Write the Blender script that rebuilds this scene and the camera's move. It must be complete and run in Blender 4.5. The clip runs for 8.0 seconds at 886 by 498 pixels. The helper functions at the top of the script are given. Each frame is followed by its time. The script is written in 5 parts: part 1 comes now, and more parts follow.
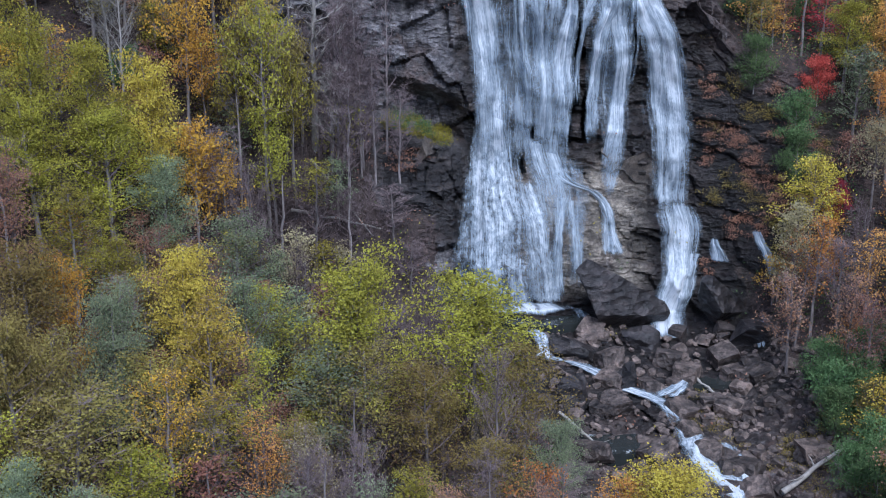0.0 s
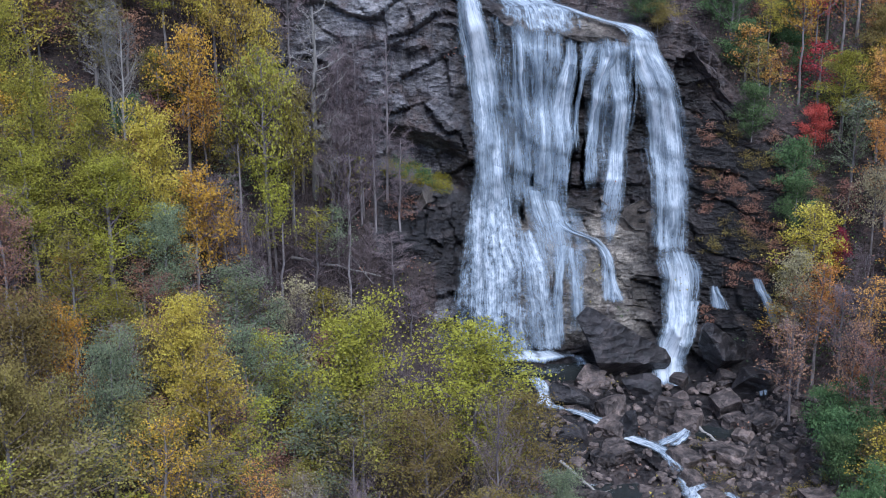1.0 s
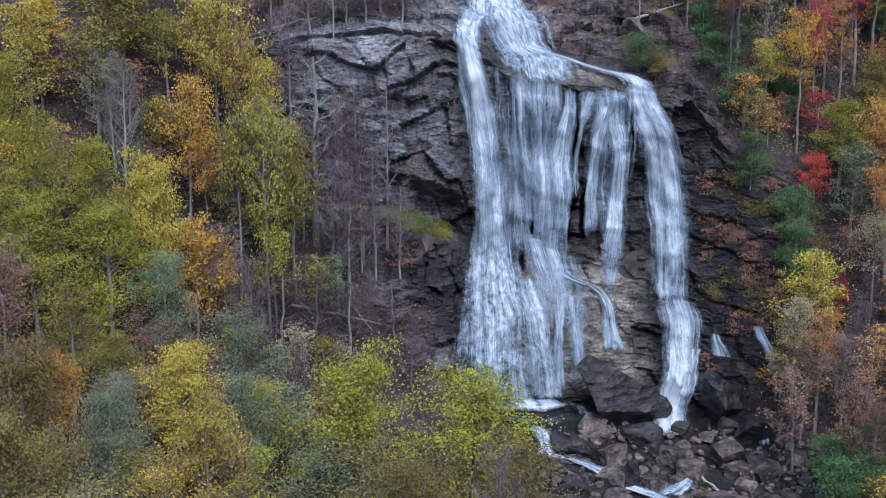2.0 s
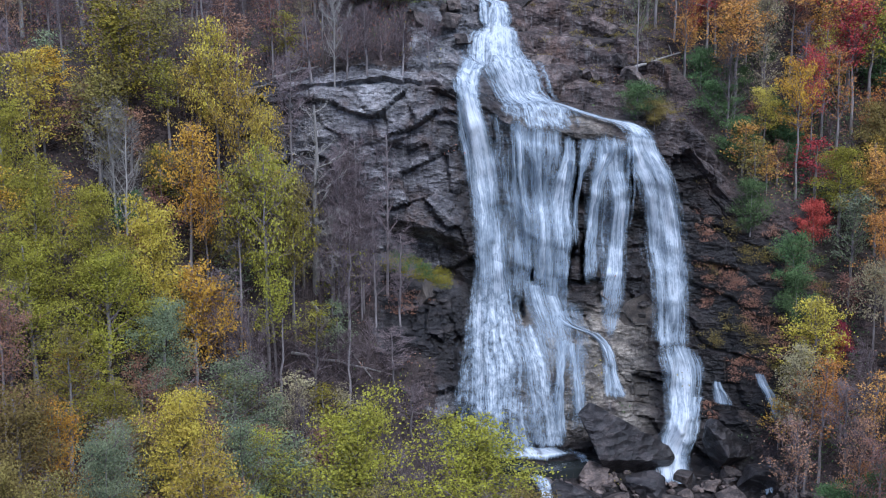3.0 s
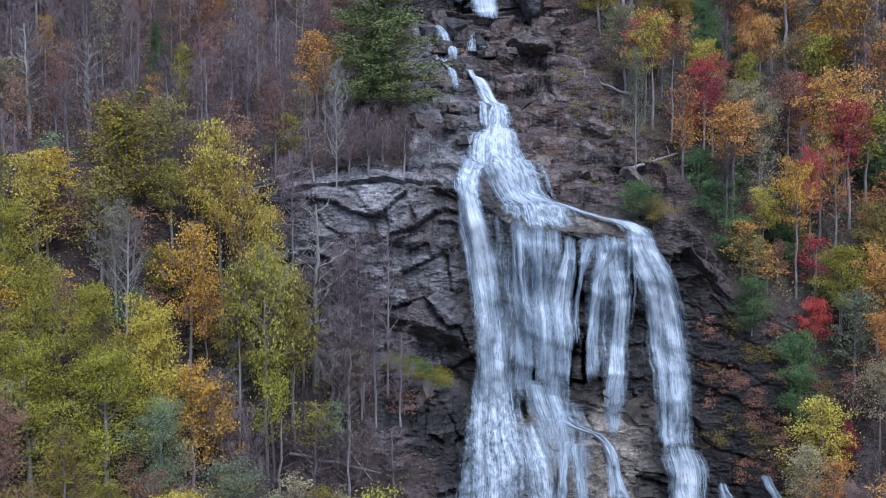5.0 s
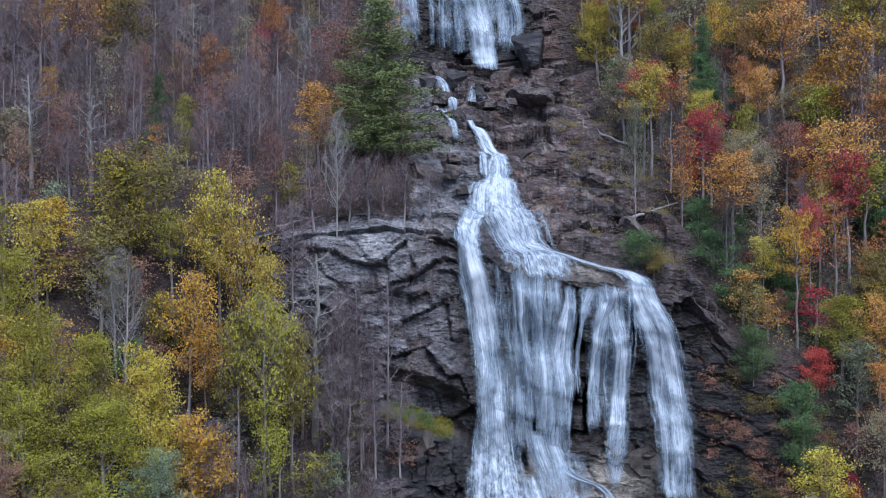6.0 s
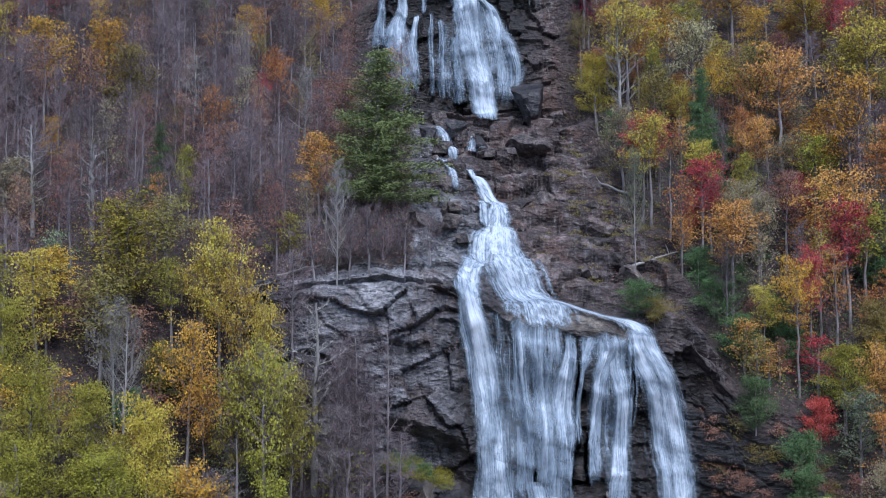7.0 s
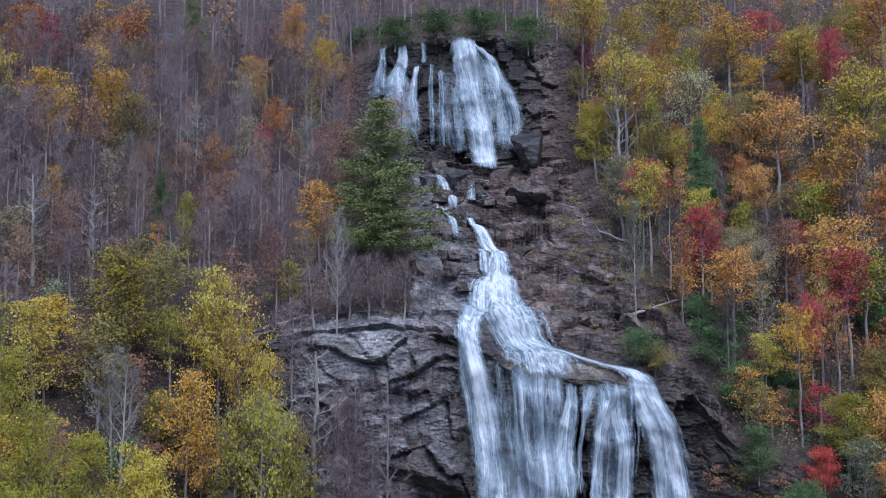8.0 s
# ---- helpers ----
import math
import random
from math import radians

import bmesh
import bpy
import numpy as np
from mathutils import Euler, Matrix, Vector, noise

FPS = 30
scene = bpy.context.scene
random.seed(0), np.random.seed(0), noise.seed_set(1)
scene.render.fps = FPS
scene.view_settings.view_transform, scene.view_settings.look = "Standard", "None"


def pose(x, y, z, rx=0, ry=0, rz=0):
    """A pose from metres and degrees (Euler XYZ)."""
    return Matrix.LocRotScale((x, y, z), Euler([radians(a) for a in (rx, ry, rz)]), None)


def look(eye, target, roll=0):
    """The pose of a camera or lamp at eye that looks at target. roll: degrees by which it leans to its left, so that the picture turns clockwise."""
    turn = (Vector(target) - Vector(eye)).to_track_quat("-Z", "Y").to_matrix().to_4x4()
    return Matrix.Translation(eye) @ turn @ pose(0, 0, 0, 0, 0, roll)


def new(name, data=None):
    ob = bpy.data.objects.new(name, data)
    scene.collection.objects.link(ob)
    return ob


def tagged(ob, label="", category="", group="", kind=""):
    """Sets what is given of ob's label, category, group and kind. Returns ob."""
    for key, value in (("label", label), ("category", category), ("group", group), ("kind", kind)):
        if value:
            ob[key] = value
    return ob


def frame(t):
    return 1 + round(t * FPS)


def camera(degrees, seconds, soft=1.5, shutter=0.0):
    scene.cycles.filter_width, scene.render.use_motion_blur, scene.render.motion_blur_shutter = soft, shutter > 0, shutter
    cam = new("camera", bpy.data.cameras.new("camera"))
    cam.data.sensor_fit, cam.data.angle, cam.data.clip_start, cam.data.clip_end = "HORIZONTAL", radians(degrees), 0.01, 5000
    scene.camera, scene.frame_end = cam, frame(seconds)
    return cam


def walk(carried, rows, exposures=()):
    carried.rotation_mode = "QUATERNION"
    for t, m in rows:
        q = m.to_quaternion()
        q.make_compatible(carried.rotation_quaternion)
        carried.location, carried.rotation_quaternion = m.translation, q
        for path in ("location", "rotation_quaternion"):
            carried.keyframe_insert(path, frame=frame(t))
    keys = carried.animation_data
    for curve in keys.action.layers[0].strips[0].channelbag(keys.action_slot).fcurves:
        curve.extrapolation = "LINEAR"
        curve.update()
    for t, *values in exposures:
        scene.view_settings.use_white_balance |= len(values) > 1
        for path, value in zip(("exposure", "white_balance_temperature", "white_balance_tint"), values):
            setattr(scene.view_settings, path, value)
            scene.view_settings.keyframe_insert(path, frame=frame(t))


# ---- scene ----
cam = camera(46.86, 8.0, soft=1.0)
TILT = [(0.0, -14.78, 0, -0.055), (0.5, -13.444, -0.006, -0.03), (1.0, -12.116, -0.003, -0.025), (1.5, -10.765, -0.002, -0.02),
        (3.0, -6.804, 0.004, 0.011), (3.5, -5.44, 0.014, 0.02), (4.0, -4.065, 0.02, 0.02), (4.5, -2.676, 0.036, 0.017),
        (6.0, 1.492, 0.054, 0.015), (6.5, 2.847, 0.057, 0.015), (7.0, 4.228, 0.061, 0.025), (7.5, 5.574, 0.066, 0.045), (8.0, 6.934, 0.066, 0.065)]
walk(cam, [(t, pose(0, 0, 44.0, 90 + p, r, w)) for t, p, w, r in TILT],
     exposures=[(0.0, 0.64, 5400, 12), (8.0, 0.64, 5400, 12)])

# ---- light: a high overcast sky ----
world = bpy.data.worlds.new("overcast_sky")
scene.world = world
world.use_nodes = True
wn, wl = world.node_tree.nodes, world.node_tree.links
sky = wn.new("ShaderNodeTexSky")
sky.sky_type, sky.sun_disc = "NISHITA", False
sky.sun_elevation, sky.sun_rotation = radians(48), radians(200)
wl.new(sky.outputs[0], wn["Background"].inputs[0])
wn["Background"].inputs[1].default_value = 0.1
sun = new("sun", bpy.data.lights.new("sun", "SUN"))
sun.data.energy, sun.data.angle, sun.data.color = 2.3, radians(36), (1.0, 0.96, 0.9)
sun.matrix_world = look((30, -60, 160), (0, 20, 44))


# ---- materials ----
class Mat:
    """A small builder of node materials."""

    def __init__(self, name):
        self.m = bpy.data.materials.new(name)
        self.m.use_nodes = True
        self.n, self.l = self.m.node_tree.nodes, self.m.node_tree.links
        self.b = self.n["Principled BSDF"]
        self.out = self.n["Material Output"]

    def node(self, kind, **inputs):
        nd = self.n.new(kind)
        for k, v in inputs.items():
            self.put(nd, k.replace("_", " "), v)
        return nd

    def put(self, nd, k, v):
        if isinstance(v, bpy.types.NodeSocket):
            self.l.new(v, nd.inputs[k])
        else:
            nd.inputs[k].default_value = v

    def noise(self, scale, detail=4, rough=0.6, vec=None, stretch=None):
        nd = self.node("ShaderNodeTexNoise", Scale=scale, Detail=detail, Roughness=rough)
        src = vec or self.node("ShaderNodeNewGeometry").outputs["Position"]
        if stretch:
            mp = self.node("ShaderNodeMapping", Scale=stretch)
            self.l.new(src, mp.inputs[0])
            src = mp.outputs[0]
        self.l.new(src, nd.inputs["Vector"])
        return nd.outputs["Fac"]

    def ramp(self, fac, *stops):
        nd = self.n.new("ShaderNodeValToRGB")
        self.l.new(fac, nd.inputs[0])
        e = nd.color_ramp.elements
        while len(e) < len(stops):
            e.new(0.5)
        for el, (p, c) in zip(e, stops):
            el.position = p
            el.color = (*c, 1) if len(c) == 3 else c
        return nd.outputs[0]

    def math(self, op, a, b=0.0):
        nd = self.n.new("ShaderNodeMath")
        nd.operation = op
        for i, v in enumerate((a, b)):
            self.put(nd, i, v)
        return nd.outputs[0]

    def mix(self, fac, a, b, blend="MIX"):
        nd = self.n.new("ShaderNodeMix")
        nd.data_type, nd.blend_type = "RGBA", blend
        for i, v in ((0, fac), (6, a), (7, b)):
            if not isinstance(v, bpy.types.NodeSocket) and i:
                v = (*v, 1) if len(v) == 3 else v
            self.put(nd, i, v)
        return nd.outputs[2]

    def facets(self, scale, stretch=(1, 1, 1)):
        """Angular broken rock: the height of each tilted facet, and a random shade for it."""
        bend = self.n.new("ShaderNodeVectorMath")
        bend.operation = "MULTIPLY_ADD"
        wave = self.node("ShaderNodeTexNoise", Scale=scale * 0.9, Detail=3)
        here = self.node("ShaderNodeNewGeometry").outputs["Position"]
        self.l.new(here, wave.inputs["Vector"])
        self.l.new(wave.outputs["Color"], bend.inputs[0])
        bend.inputs[1].default_value = (0.9 / scale,) * 3
        self.l.new(here, bend.inputs[2])
        mp = self.node("ShaderNodeMapping", Scale=stretch)
        self.l.new(bend.outputs[0], mp.inputs[0])
        cell = self.node("ShaderNodeTexVoronoi", Scale=scale)
        self.l.new(mp.outputs[0], cell.inputs["Vector"])
        shade = self.node("ShaderNodeSeparateColor")
        self.l.new(cell.outputs["Color"], shade.inputs[0])
        return cell.outputs["Distance"], shade.outputs[0]

    def bump(self, height, strength, distance):
        nd = self.node("ShaderNodeBump", Strength=strength, Distance=distance, Height=height)
        self.l.new(nd.outputs[0], self.b.inputs["Normal"])

    def done(self, color=None, rough=0.8):
        if color is not None:
            self.put(self.b, "Base Color", color)
        self.put(self.b, "Roughness", rough)
        return self.m


def grey(v):
    return (v, v, v)


def leaf_material(name, dark, mid, light, clear=0.5):
    """Foliage: three tones mixed per leaf, per clump and per tree, a little light passing through. Shading normals lean
    skyward, so crowns look evenly lit.
    """
    k = Mat(name)
    isle = k.node("ShaderNodeNewGeometry").outputs["Random Per Island"]
    val = k.math("ADD", k.math("MULTIPLY", isle, 0.34), k.math("MULTIPLY", k.noise(0.4, 3), 0.85))
    base = k.ramp(val, (0.32, dark), (0.58, mid), (0.86, light))
    rnd = k.node("ShaderNodeObjectInfo").outputs["Random"]
    hsv = k.node("ShaderNodeHueSaturation", Color=base)
    k.l.new(k.math("ADD", k.math("MULTIPLY", rnd, 0.03), 0.485), hsv.inputs["Hue"])
    k.l.new(k.math("ADD", k.math("MULTIPLY", rnd, 0.5), 0.8), hsv.inputs["Value"])
    k.done(hsv.outputs[0], 0.75)
    k.put(k.b, "Specular IOR Level", 0.12)
    # bends shading normals up and towards -y to even the light; leaves lie at random
    skyward = k.n.new("ShaderNodeVectorMath")
    skyward.operation = "MULTIPLY_ADD"
    k.l.new(k.node("ShaderNodeNewGeometry").outputs["Normal"], skyward.inputs[0])
    skyward.inputs[1].default_value, skyward.inputs[2].default_value = (0.55, 0.55, 0.55), (0, -0.2, 0.5)
    unit = k.n.new("ShaderNodeVectorMath")
    unit.operation = "NORMALIZE"
    k.l.new(skyward.outputs[0], unit.inputs[0])
    k.l.new(unit.outputs[0], k.b.inputs["Normal"])
    tr = k.node("ShaderNodeBsdfTranslucent", Color=hsv.outputs[0], Normal=unit.outputs[0])
    mx = k.node("ShaderNodeMixShader", Fac=clear * 0.6)
    k.l.new(k.b.outputs[0], mx.inputs[1])
    k.l.new(tr.outputs[0], mx.inputs[2])
    k.l.new(mx.outputs[0], k.out.inputs[0])
    return k.m


def bark_material(name, dark, light):
    k = Mat(name)
    v = k.noise(1.2, 5, stretch=(3, 3, 0.6))
    rnd = k.node("ShaderNodeObjectInfo").outputs["Random"]
    col = k.ramp(k.math("ADD", k.math("MULTIPLY", v, 0.8), k.math("MULTIPLY", rnd, 0.25)), (0.3, dark), (0.75, light))
    return k.done(col, 0.9)


M_YELLOWGREEN = leaf_material("yellow_green_leaves", (0.12, 0.095, 0.026), (0.3, 0.275, 0.042), (0.48, 0.455, 0.072))
M_YELLOW = leaf_material("yellow_leaves", (0.2, 0.135, 0.035), (0.48, 0.365, 0.06), (0.68, 0.56, 0.1))
M_GOLD = leaf_material("gold_leaves", (0.25, 0.13, 0.03), (0.58, 0.33, 0.045), (0.76, 0.49, 0.08))
M_OLIVE = leaf_material("olive_leaves", (0.11, 0.08, 0.035), (0.24, 0.19, 0.06), (0.38, 0.32, 0.095))
M_ORANGE = leaf_material("orange_leaves", (0.26, 0.11, 0.04), (0.6, 0.28, 0.075), (0.76, 0.43, 0.13))
M_RUST = leaf_material("rust_leaves", (0.15, 0.085, 0.065), (0.32, 0.165, 0.115), (0.46, 0.26, 0.175))
M_RED = leaf_material("red_leaves", (0.18, 0.03, 0.035), (0.46, 0.06, 0.07), (0.64, 0.13, 0.12))
M_GREYGREEN = leaf_material("grey_green_leaves", (0.1, 0.125, 0.08), (0.2, 0.24, 0.14), (0.32, 0.36, 0.2))
M_GREEN = leaf_material("dark_evergreen_leaves", (0.035, 0.062, 0.026), (0.085, 0.14, 0.055), (0.16, 0.235, 0.095), 0.2)
M_PINE = leaf_material("pine_needles", (0.11, 0.13, 0.05), (0.2, 0.235, 0.085), (0.29, 0.32, 0.13), 0.5)
M_BUFF = leaf_material("faded_buff_leaves", (0.18, 0.15, 0.09), (0.34, 0.29, 0.17), (0.48, 0.43, 0.26))
M_BARK = bark_material("grey_bark", (0.1, 0.085, 0.083), (0.38, 0.34, 0.335))
M_TWIG = bark_material("twigs", (0.075, 0.054, 0.056), (0.3, 0.235, 0.24))
M_STEM = bark_material("brush_stems", (0.04, 0.03, 0.03), (0.15, 0.115, 0.11))
M_DEAD = bark_material("bleached_dead_wood", (0.2, 0.185, 0.17), (0.45, 0.42, 0.39))


def terrain_material():
    """Bedrock where the attribute bare is high, leaf litter and low growth elsewhere."""
    k = Mat("mountain_ground")
    named = {}
    for key in ("bare", "wet", "pale", "brown", "tan"):
        att = k.n.new("ShaderNodeAttribute")
        att.attribute_name = key
        named[key] = att.outputs["Fac"]
    strata = k.noise(0.3, 8, 0.7, stretch=(0.7, 0.7, 1.9))
    streak = k.noise(0.9, 6, 0.7, stretch=(1.6, 1.6, 0.11))
    patch = k.noise(0.16, 5, 0.65)
    fine = k.noise(2.6, 7, 0.75)
    slab_height, slab_shade = k.facets(0.42, (0.7, 0.7, 1.5))
    chip_height, chip_shade = k.facets(1.5, (0.8, 0.8, 1.5))
    cool = k.ramp(strata, (0.34, (0.04, 0.037, 0.042)), (0.5, (0.145, 0.136, 0.146)), (0.66, (0.32, 0.305, 0.312)))
    warm = k.ramp(strata, (0.34, (0.022, 0.016, 0.016)), (0.5, (0.088, 0.062, 0.058)), (0.68, (0.2, 0.15, 0.135)))
    rock = k.mix(named["brown"], cool, warm)
    rock = k.mix(k.ramp(streak, (0.5, grey(0)), (0.66, grey(0.55))), rock, (0.27, 0.255, 0.255))
    rock = k.mix(k.ramp(streak, (0.32, grey(0.75)), (0.45, grey(0))), rock, (0.018, 0.016, 0.018))
    rock = k.mix(k.ramp(patch, (0.52, grey(0)), (0.64, grey(0.6))), rock, (0.1, 0.052, 0.034))
    chalk = k.math("MULTIPLY", named["pale"], k.ramp(k.noise(0.35, 6, 0.7), (0.36, grey(0)), (0.56, grey(0.7))))
    rock = k.mix(chalk, rock, (0.34, 0.335, 0.345))
    wet = named["wet"]
    rock = k.mix(k.math("MULTIPLY", wet, 0.92), rock, k.ramp(strata, (0.36, (0.003, 0.003, 0.004)), (0.54, (0.014, 0.012, 0.013)), (0.72, (0.07, 0.055, 0.05))))
    worn = k.math("MULTIPLY", named["tan"], k.ramp(k.noise(0.3, 5, 0.6), (0.34, grey(0.15)), (0.56, grey(0.95))))
    rock = k.mix(worn, rock, k.ramp(strata, (0.35, (0.1, 0.088, 0.078)), (0.6, (0.34, 0.3, 0.25))))
    rock = k.mix(1.0, rock, k.ramp(fine, (0.32, grey(0.45)), (0.7, grey(1.5))), "MULTIPLY")
    rock = k.mix(0.6, rock, k.ramp(slab_shade, (0.0, grey(0.45)), (1.0, grey(1.5))), "MULTIPLY")
    rock = k.mix(0.5, rock, k.ramp(chip_shade, (0.0, grey(0.5)), (1.0, grey(1.5))), "MULTIPLY")
    lit = k.math("ADD", k.math("MULTIPLY", k.noise(1.2, 5, 0.75), 0.55), k.math("MULTIPLY", k.noise(7.0, 3, 0.8), 0.45))
    litter = k.ramp(lit, (0.38, (0.018, 0.013, 0.013)), (0.5, (0.06, 0.043, 0.042)), (0.62, (0.15, 0.105, 0.092)))
    litter = k.mix(k.ramp(k.noise(0.1, 3), (0.5, grey(0)), (0.65, grey(0.5))), litter, (0.05, 0.044, 0.026))
    edge = k.math("ADD", named["bare"], k.math("MULTIPLY", k.math("SUBTRACT", k.noise(0.45, 6, 0.7), 0.5), 1.6))
    col = k.mix(k.ramp(edge, (0.42, grey(0)), (0.52, grey(1))), litter, rock)
    rough = k.math("ADD", k.math("MULTIPLY", slab_height, 1.1), k.math("MULTIPLY", chip_height, 0.45))
    rough = k.math("ADD", rough, k.math("ADD", k.math("MULTIPLY", strata, 0.9), k.math("MULTIPLY", fine, 0.35)))
    k.bump(rough, 1.0, 0.7)
    return k.done(col, k.math("SUBTRACT", 0.9, k.math("MULTIPLY", wet, 0.42)))


M_TERRAIN = terrain_material()


def boulder_material():
    k = Mat("boulder_rock")
    a, b = k.noise(0.7, 6, 0.65), k.noise(4.0, 5, 0.7)
    rnd = k.node("ShaderNodeObjectInfo").outputs["Random"]
    val = k.math("ADD", k.math("MULTIPLY", a, 0.7), k.math("ADD", k.math("MULTIPLY", b, 0.3), k.math("MULTIPLY", rnd, 0.16)))
    col = k.ramp(val, (0.42, (0.02, 0.017, 0.018)), (0.58, (0.095, 0.076, 0.07)), (0.78, (0.3, 0.23, 0.2)))
    tilt, shade = k.facets(1.3)
    col = k.mix(0.6, col, k.ramp(shade, (0.0, grey(0.5)), (1.0, grey(1.6))), "MULTIPLY")
    k.bump(k.math("ADD", a, k.math("ADD", tilt, k.math("MULTIPLY", b, 0.5))), 1.0, 0.4)
    return k.done(col, 0.6)


M_BOULDER = boulder_material()


def fall_material():
    """White falling water: fine streaks along the flow, thin parts let the rock show."""
    k = Mat("falling_water")
    uv = k.n.new("ShaderNodeUVMap").outputs[0]
    sway = k.noise(1.0, 3, 0.5, uv, (0.35, 0.16, 1))
    shift = k.node("ShaderNodeCombineXYZ", X=k.math("MULTIPLY", k.math("SUBTRACT", sway, 0.5), 1.0))
    bent = k.node("ShaderNodeVectorMath")
    k.l.new(uv, bent.inputs[0])
    k.l.new(shift.outputs[0], bent.inputs[1])
    flow = bent.outputs[0]
    clump = k.noise(1.0, 3, 0.55, flow, (0.45, 0.12, 1))
    broad = k.noise(1.0, 4, 0.6, flow, (1.0, 0.05, 1))
    thread = k.noise(1.0, 4, 0.65, flow, (5.5, 0.16, 1))
    spatter = k.noise(1.0, 4, 0.7, flow, (7.0, 1.1, 1))
    thick = k.n.new("ShaderNodeAttribute")
    thick.attribute_name = "thick"
    lace = k.n.new("ShaderNodeAttribute")
    lace.attribute_name = "lace"
    froth = k.noise(1.0, 5, 0.75, flow, (1.6, 0.9, 1))
    swing = [(froth, k.math("MULTIPLY", lace.outputs["Fac"], 2.0)), (clump, 0.8), (broad, 1.1), (thread, 1.05), (spatter, 0.5)]
    val = thick.outputs["Fac"]
    for tex, gain in swing:
        val = k.math("ADD", val, k.math("MULTIPLY", k.math("SUBTRACT", tex, 0.5), gain))
    alpha = k.ramp(val, (0.0, grey(0)), (0.4, grey(0.5)), (0.8, grey(0.95)))
    col = k.ramp(val, (0.1, (0.27, 0.34, 0.42)), (0.6, (0.38, 0.45, 0.53)), (1.15, (0.66, 0.7, 0.76)))
    k.put(k.b, "Alpha", alpha)
    k.bump(k.math("ADD", broad, k.math("ADD", clump, k.math("MULTIPLY", thread, 0.5))), 0.12, 0.2)
    return k.done(col, 0.55)


M_FALL = fall_material()


def pool_material():
    k = Mat("dark_pool_water")
    a = k.noise(0.8, 5, 0.7)
    foam = k.ramp(k.noise(0.5, 6, 0.75), (0.6, grey(0)), (0.68, grey(0.9)))
    col = k.mix(foam, (0.03, 0.035, 0.035), (0.75, 0.8, 0.85))
    k.bump(a, 0.5, 0.15)
    return k.done(col, 0.12)


M_POOL = pool_material()

# ---- the mountainside: a stack of contour lines, each given along x ----
PX = [-260, -130, -75, -45, -26, -10, -1, 3, 12, 24, 34, 40, 50, 66, 120, 260]
PROFILE = []
PROFILE.append(([-420] * 16,
                [160] * 16))  # far side of the gorge
PROFILE.append(([-150] * 16,
                [20, 10, 0, -12, -18, -22, -24, -25, -26, -27, -27, -26, -22, -14, 0, 20]))  # gorge floor behind
PROFILE.append(([25] * 16,
                [35, 22, 4, -8, -14, -18, -20, -21, -22, -23, -23, -22, -18, -10, 5, 35]))  # gorge floor
PROFILE.append(([80, 80, 82, 85, 90, 95, 98, 100, 100, 100, 100, 100, 96, 92, 85, 80],
                [64, 44, 20, 9, 2, -4, -6, -7, -8, -8.5, -8.5, -7, -3, 6, 30, 64]))  # stream bank
PROFILE.append(([100, 98, 100, 108, 118, 124, 129, 132, 131, 132, 133, 131, 126, 118, 105, 100],
                [74, 54, 29, 18, 9, 4, 2, 1, 1, 1, 0, 1, 6, 16, 40, 74]))  # foot of the falls
PROFILE.append(([115, 112, 116, 124, 133, 136, 137, 138, 138.5, 138.5, 138, 135, 132, 128, 118, 115],
                [84, 63, 38, 30, 26, 25, 22, 20, 19, 18, 17, 16, 17, 26, 50, 84]))  # halfway ledge
PROFILE.append(([130, 126, 130, 136, 138, 139, 140, 141, 141, 141, 141, 139, 139, 138, 130, 130],
                [96, 75, 50, 44, 48.5, 51, 50, 48, 43.8, 42.6, 41, 33, 31, 37, 62, 96]))  # lip of the lower fall
PROFILE.append(([225, 225, 215, 205, 196, 192, 190, 189, 189, 190, 194, 198, 202, 206, 215, 225],
                [152, 132, 108, 98, 89, 85, 83.5, 83, 83, 84, 87, 91, 95, 100, 121, 152]))  # foot of the upper fall
PROFILE.append(([245, 245, 235, 222, 206, 196, 195, 195, 195, 195, 206, 214, 220, 224, 235, 245],
                [167, 148, 122, 111, 103, 108, 109, 109, 109, 108, 105, 107, 110, 115, 135, 167]))  # lip of the upper fall
PROFILE.append(([340] * 16,
                [215, 205, 195, 190, 186, 182, 180, 180, 180, 182, 184, 186, 190, 196, 205, 215]))  # ridge
PROFILE.append(([600] * 16,
                [230, 225, 220, 215, 212, 210, 210, 210, 210, 210, 212, 214, 218, 222, 225, 230]))  # plateau
PROFILE.append(([3500] * 16,
                [60] * 16))  # far plain
LEVELS = len(PROFILE)


def smooth_bump(x, a, b, soft):
    """1 between a and b, falling to 0 over soft on either side."""
    return np.clip((x - a) / soft + 0.5, 0, 1) * np.clip((b - x) / soft + 0.5, 0, 1)


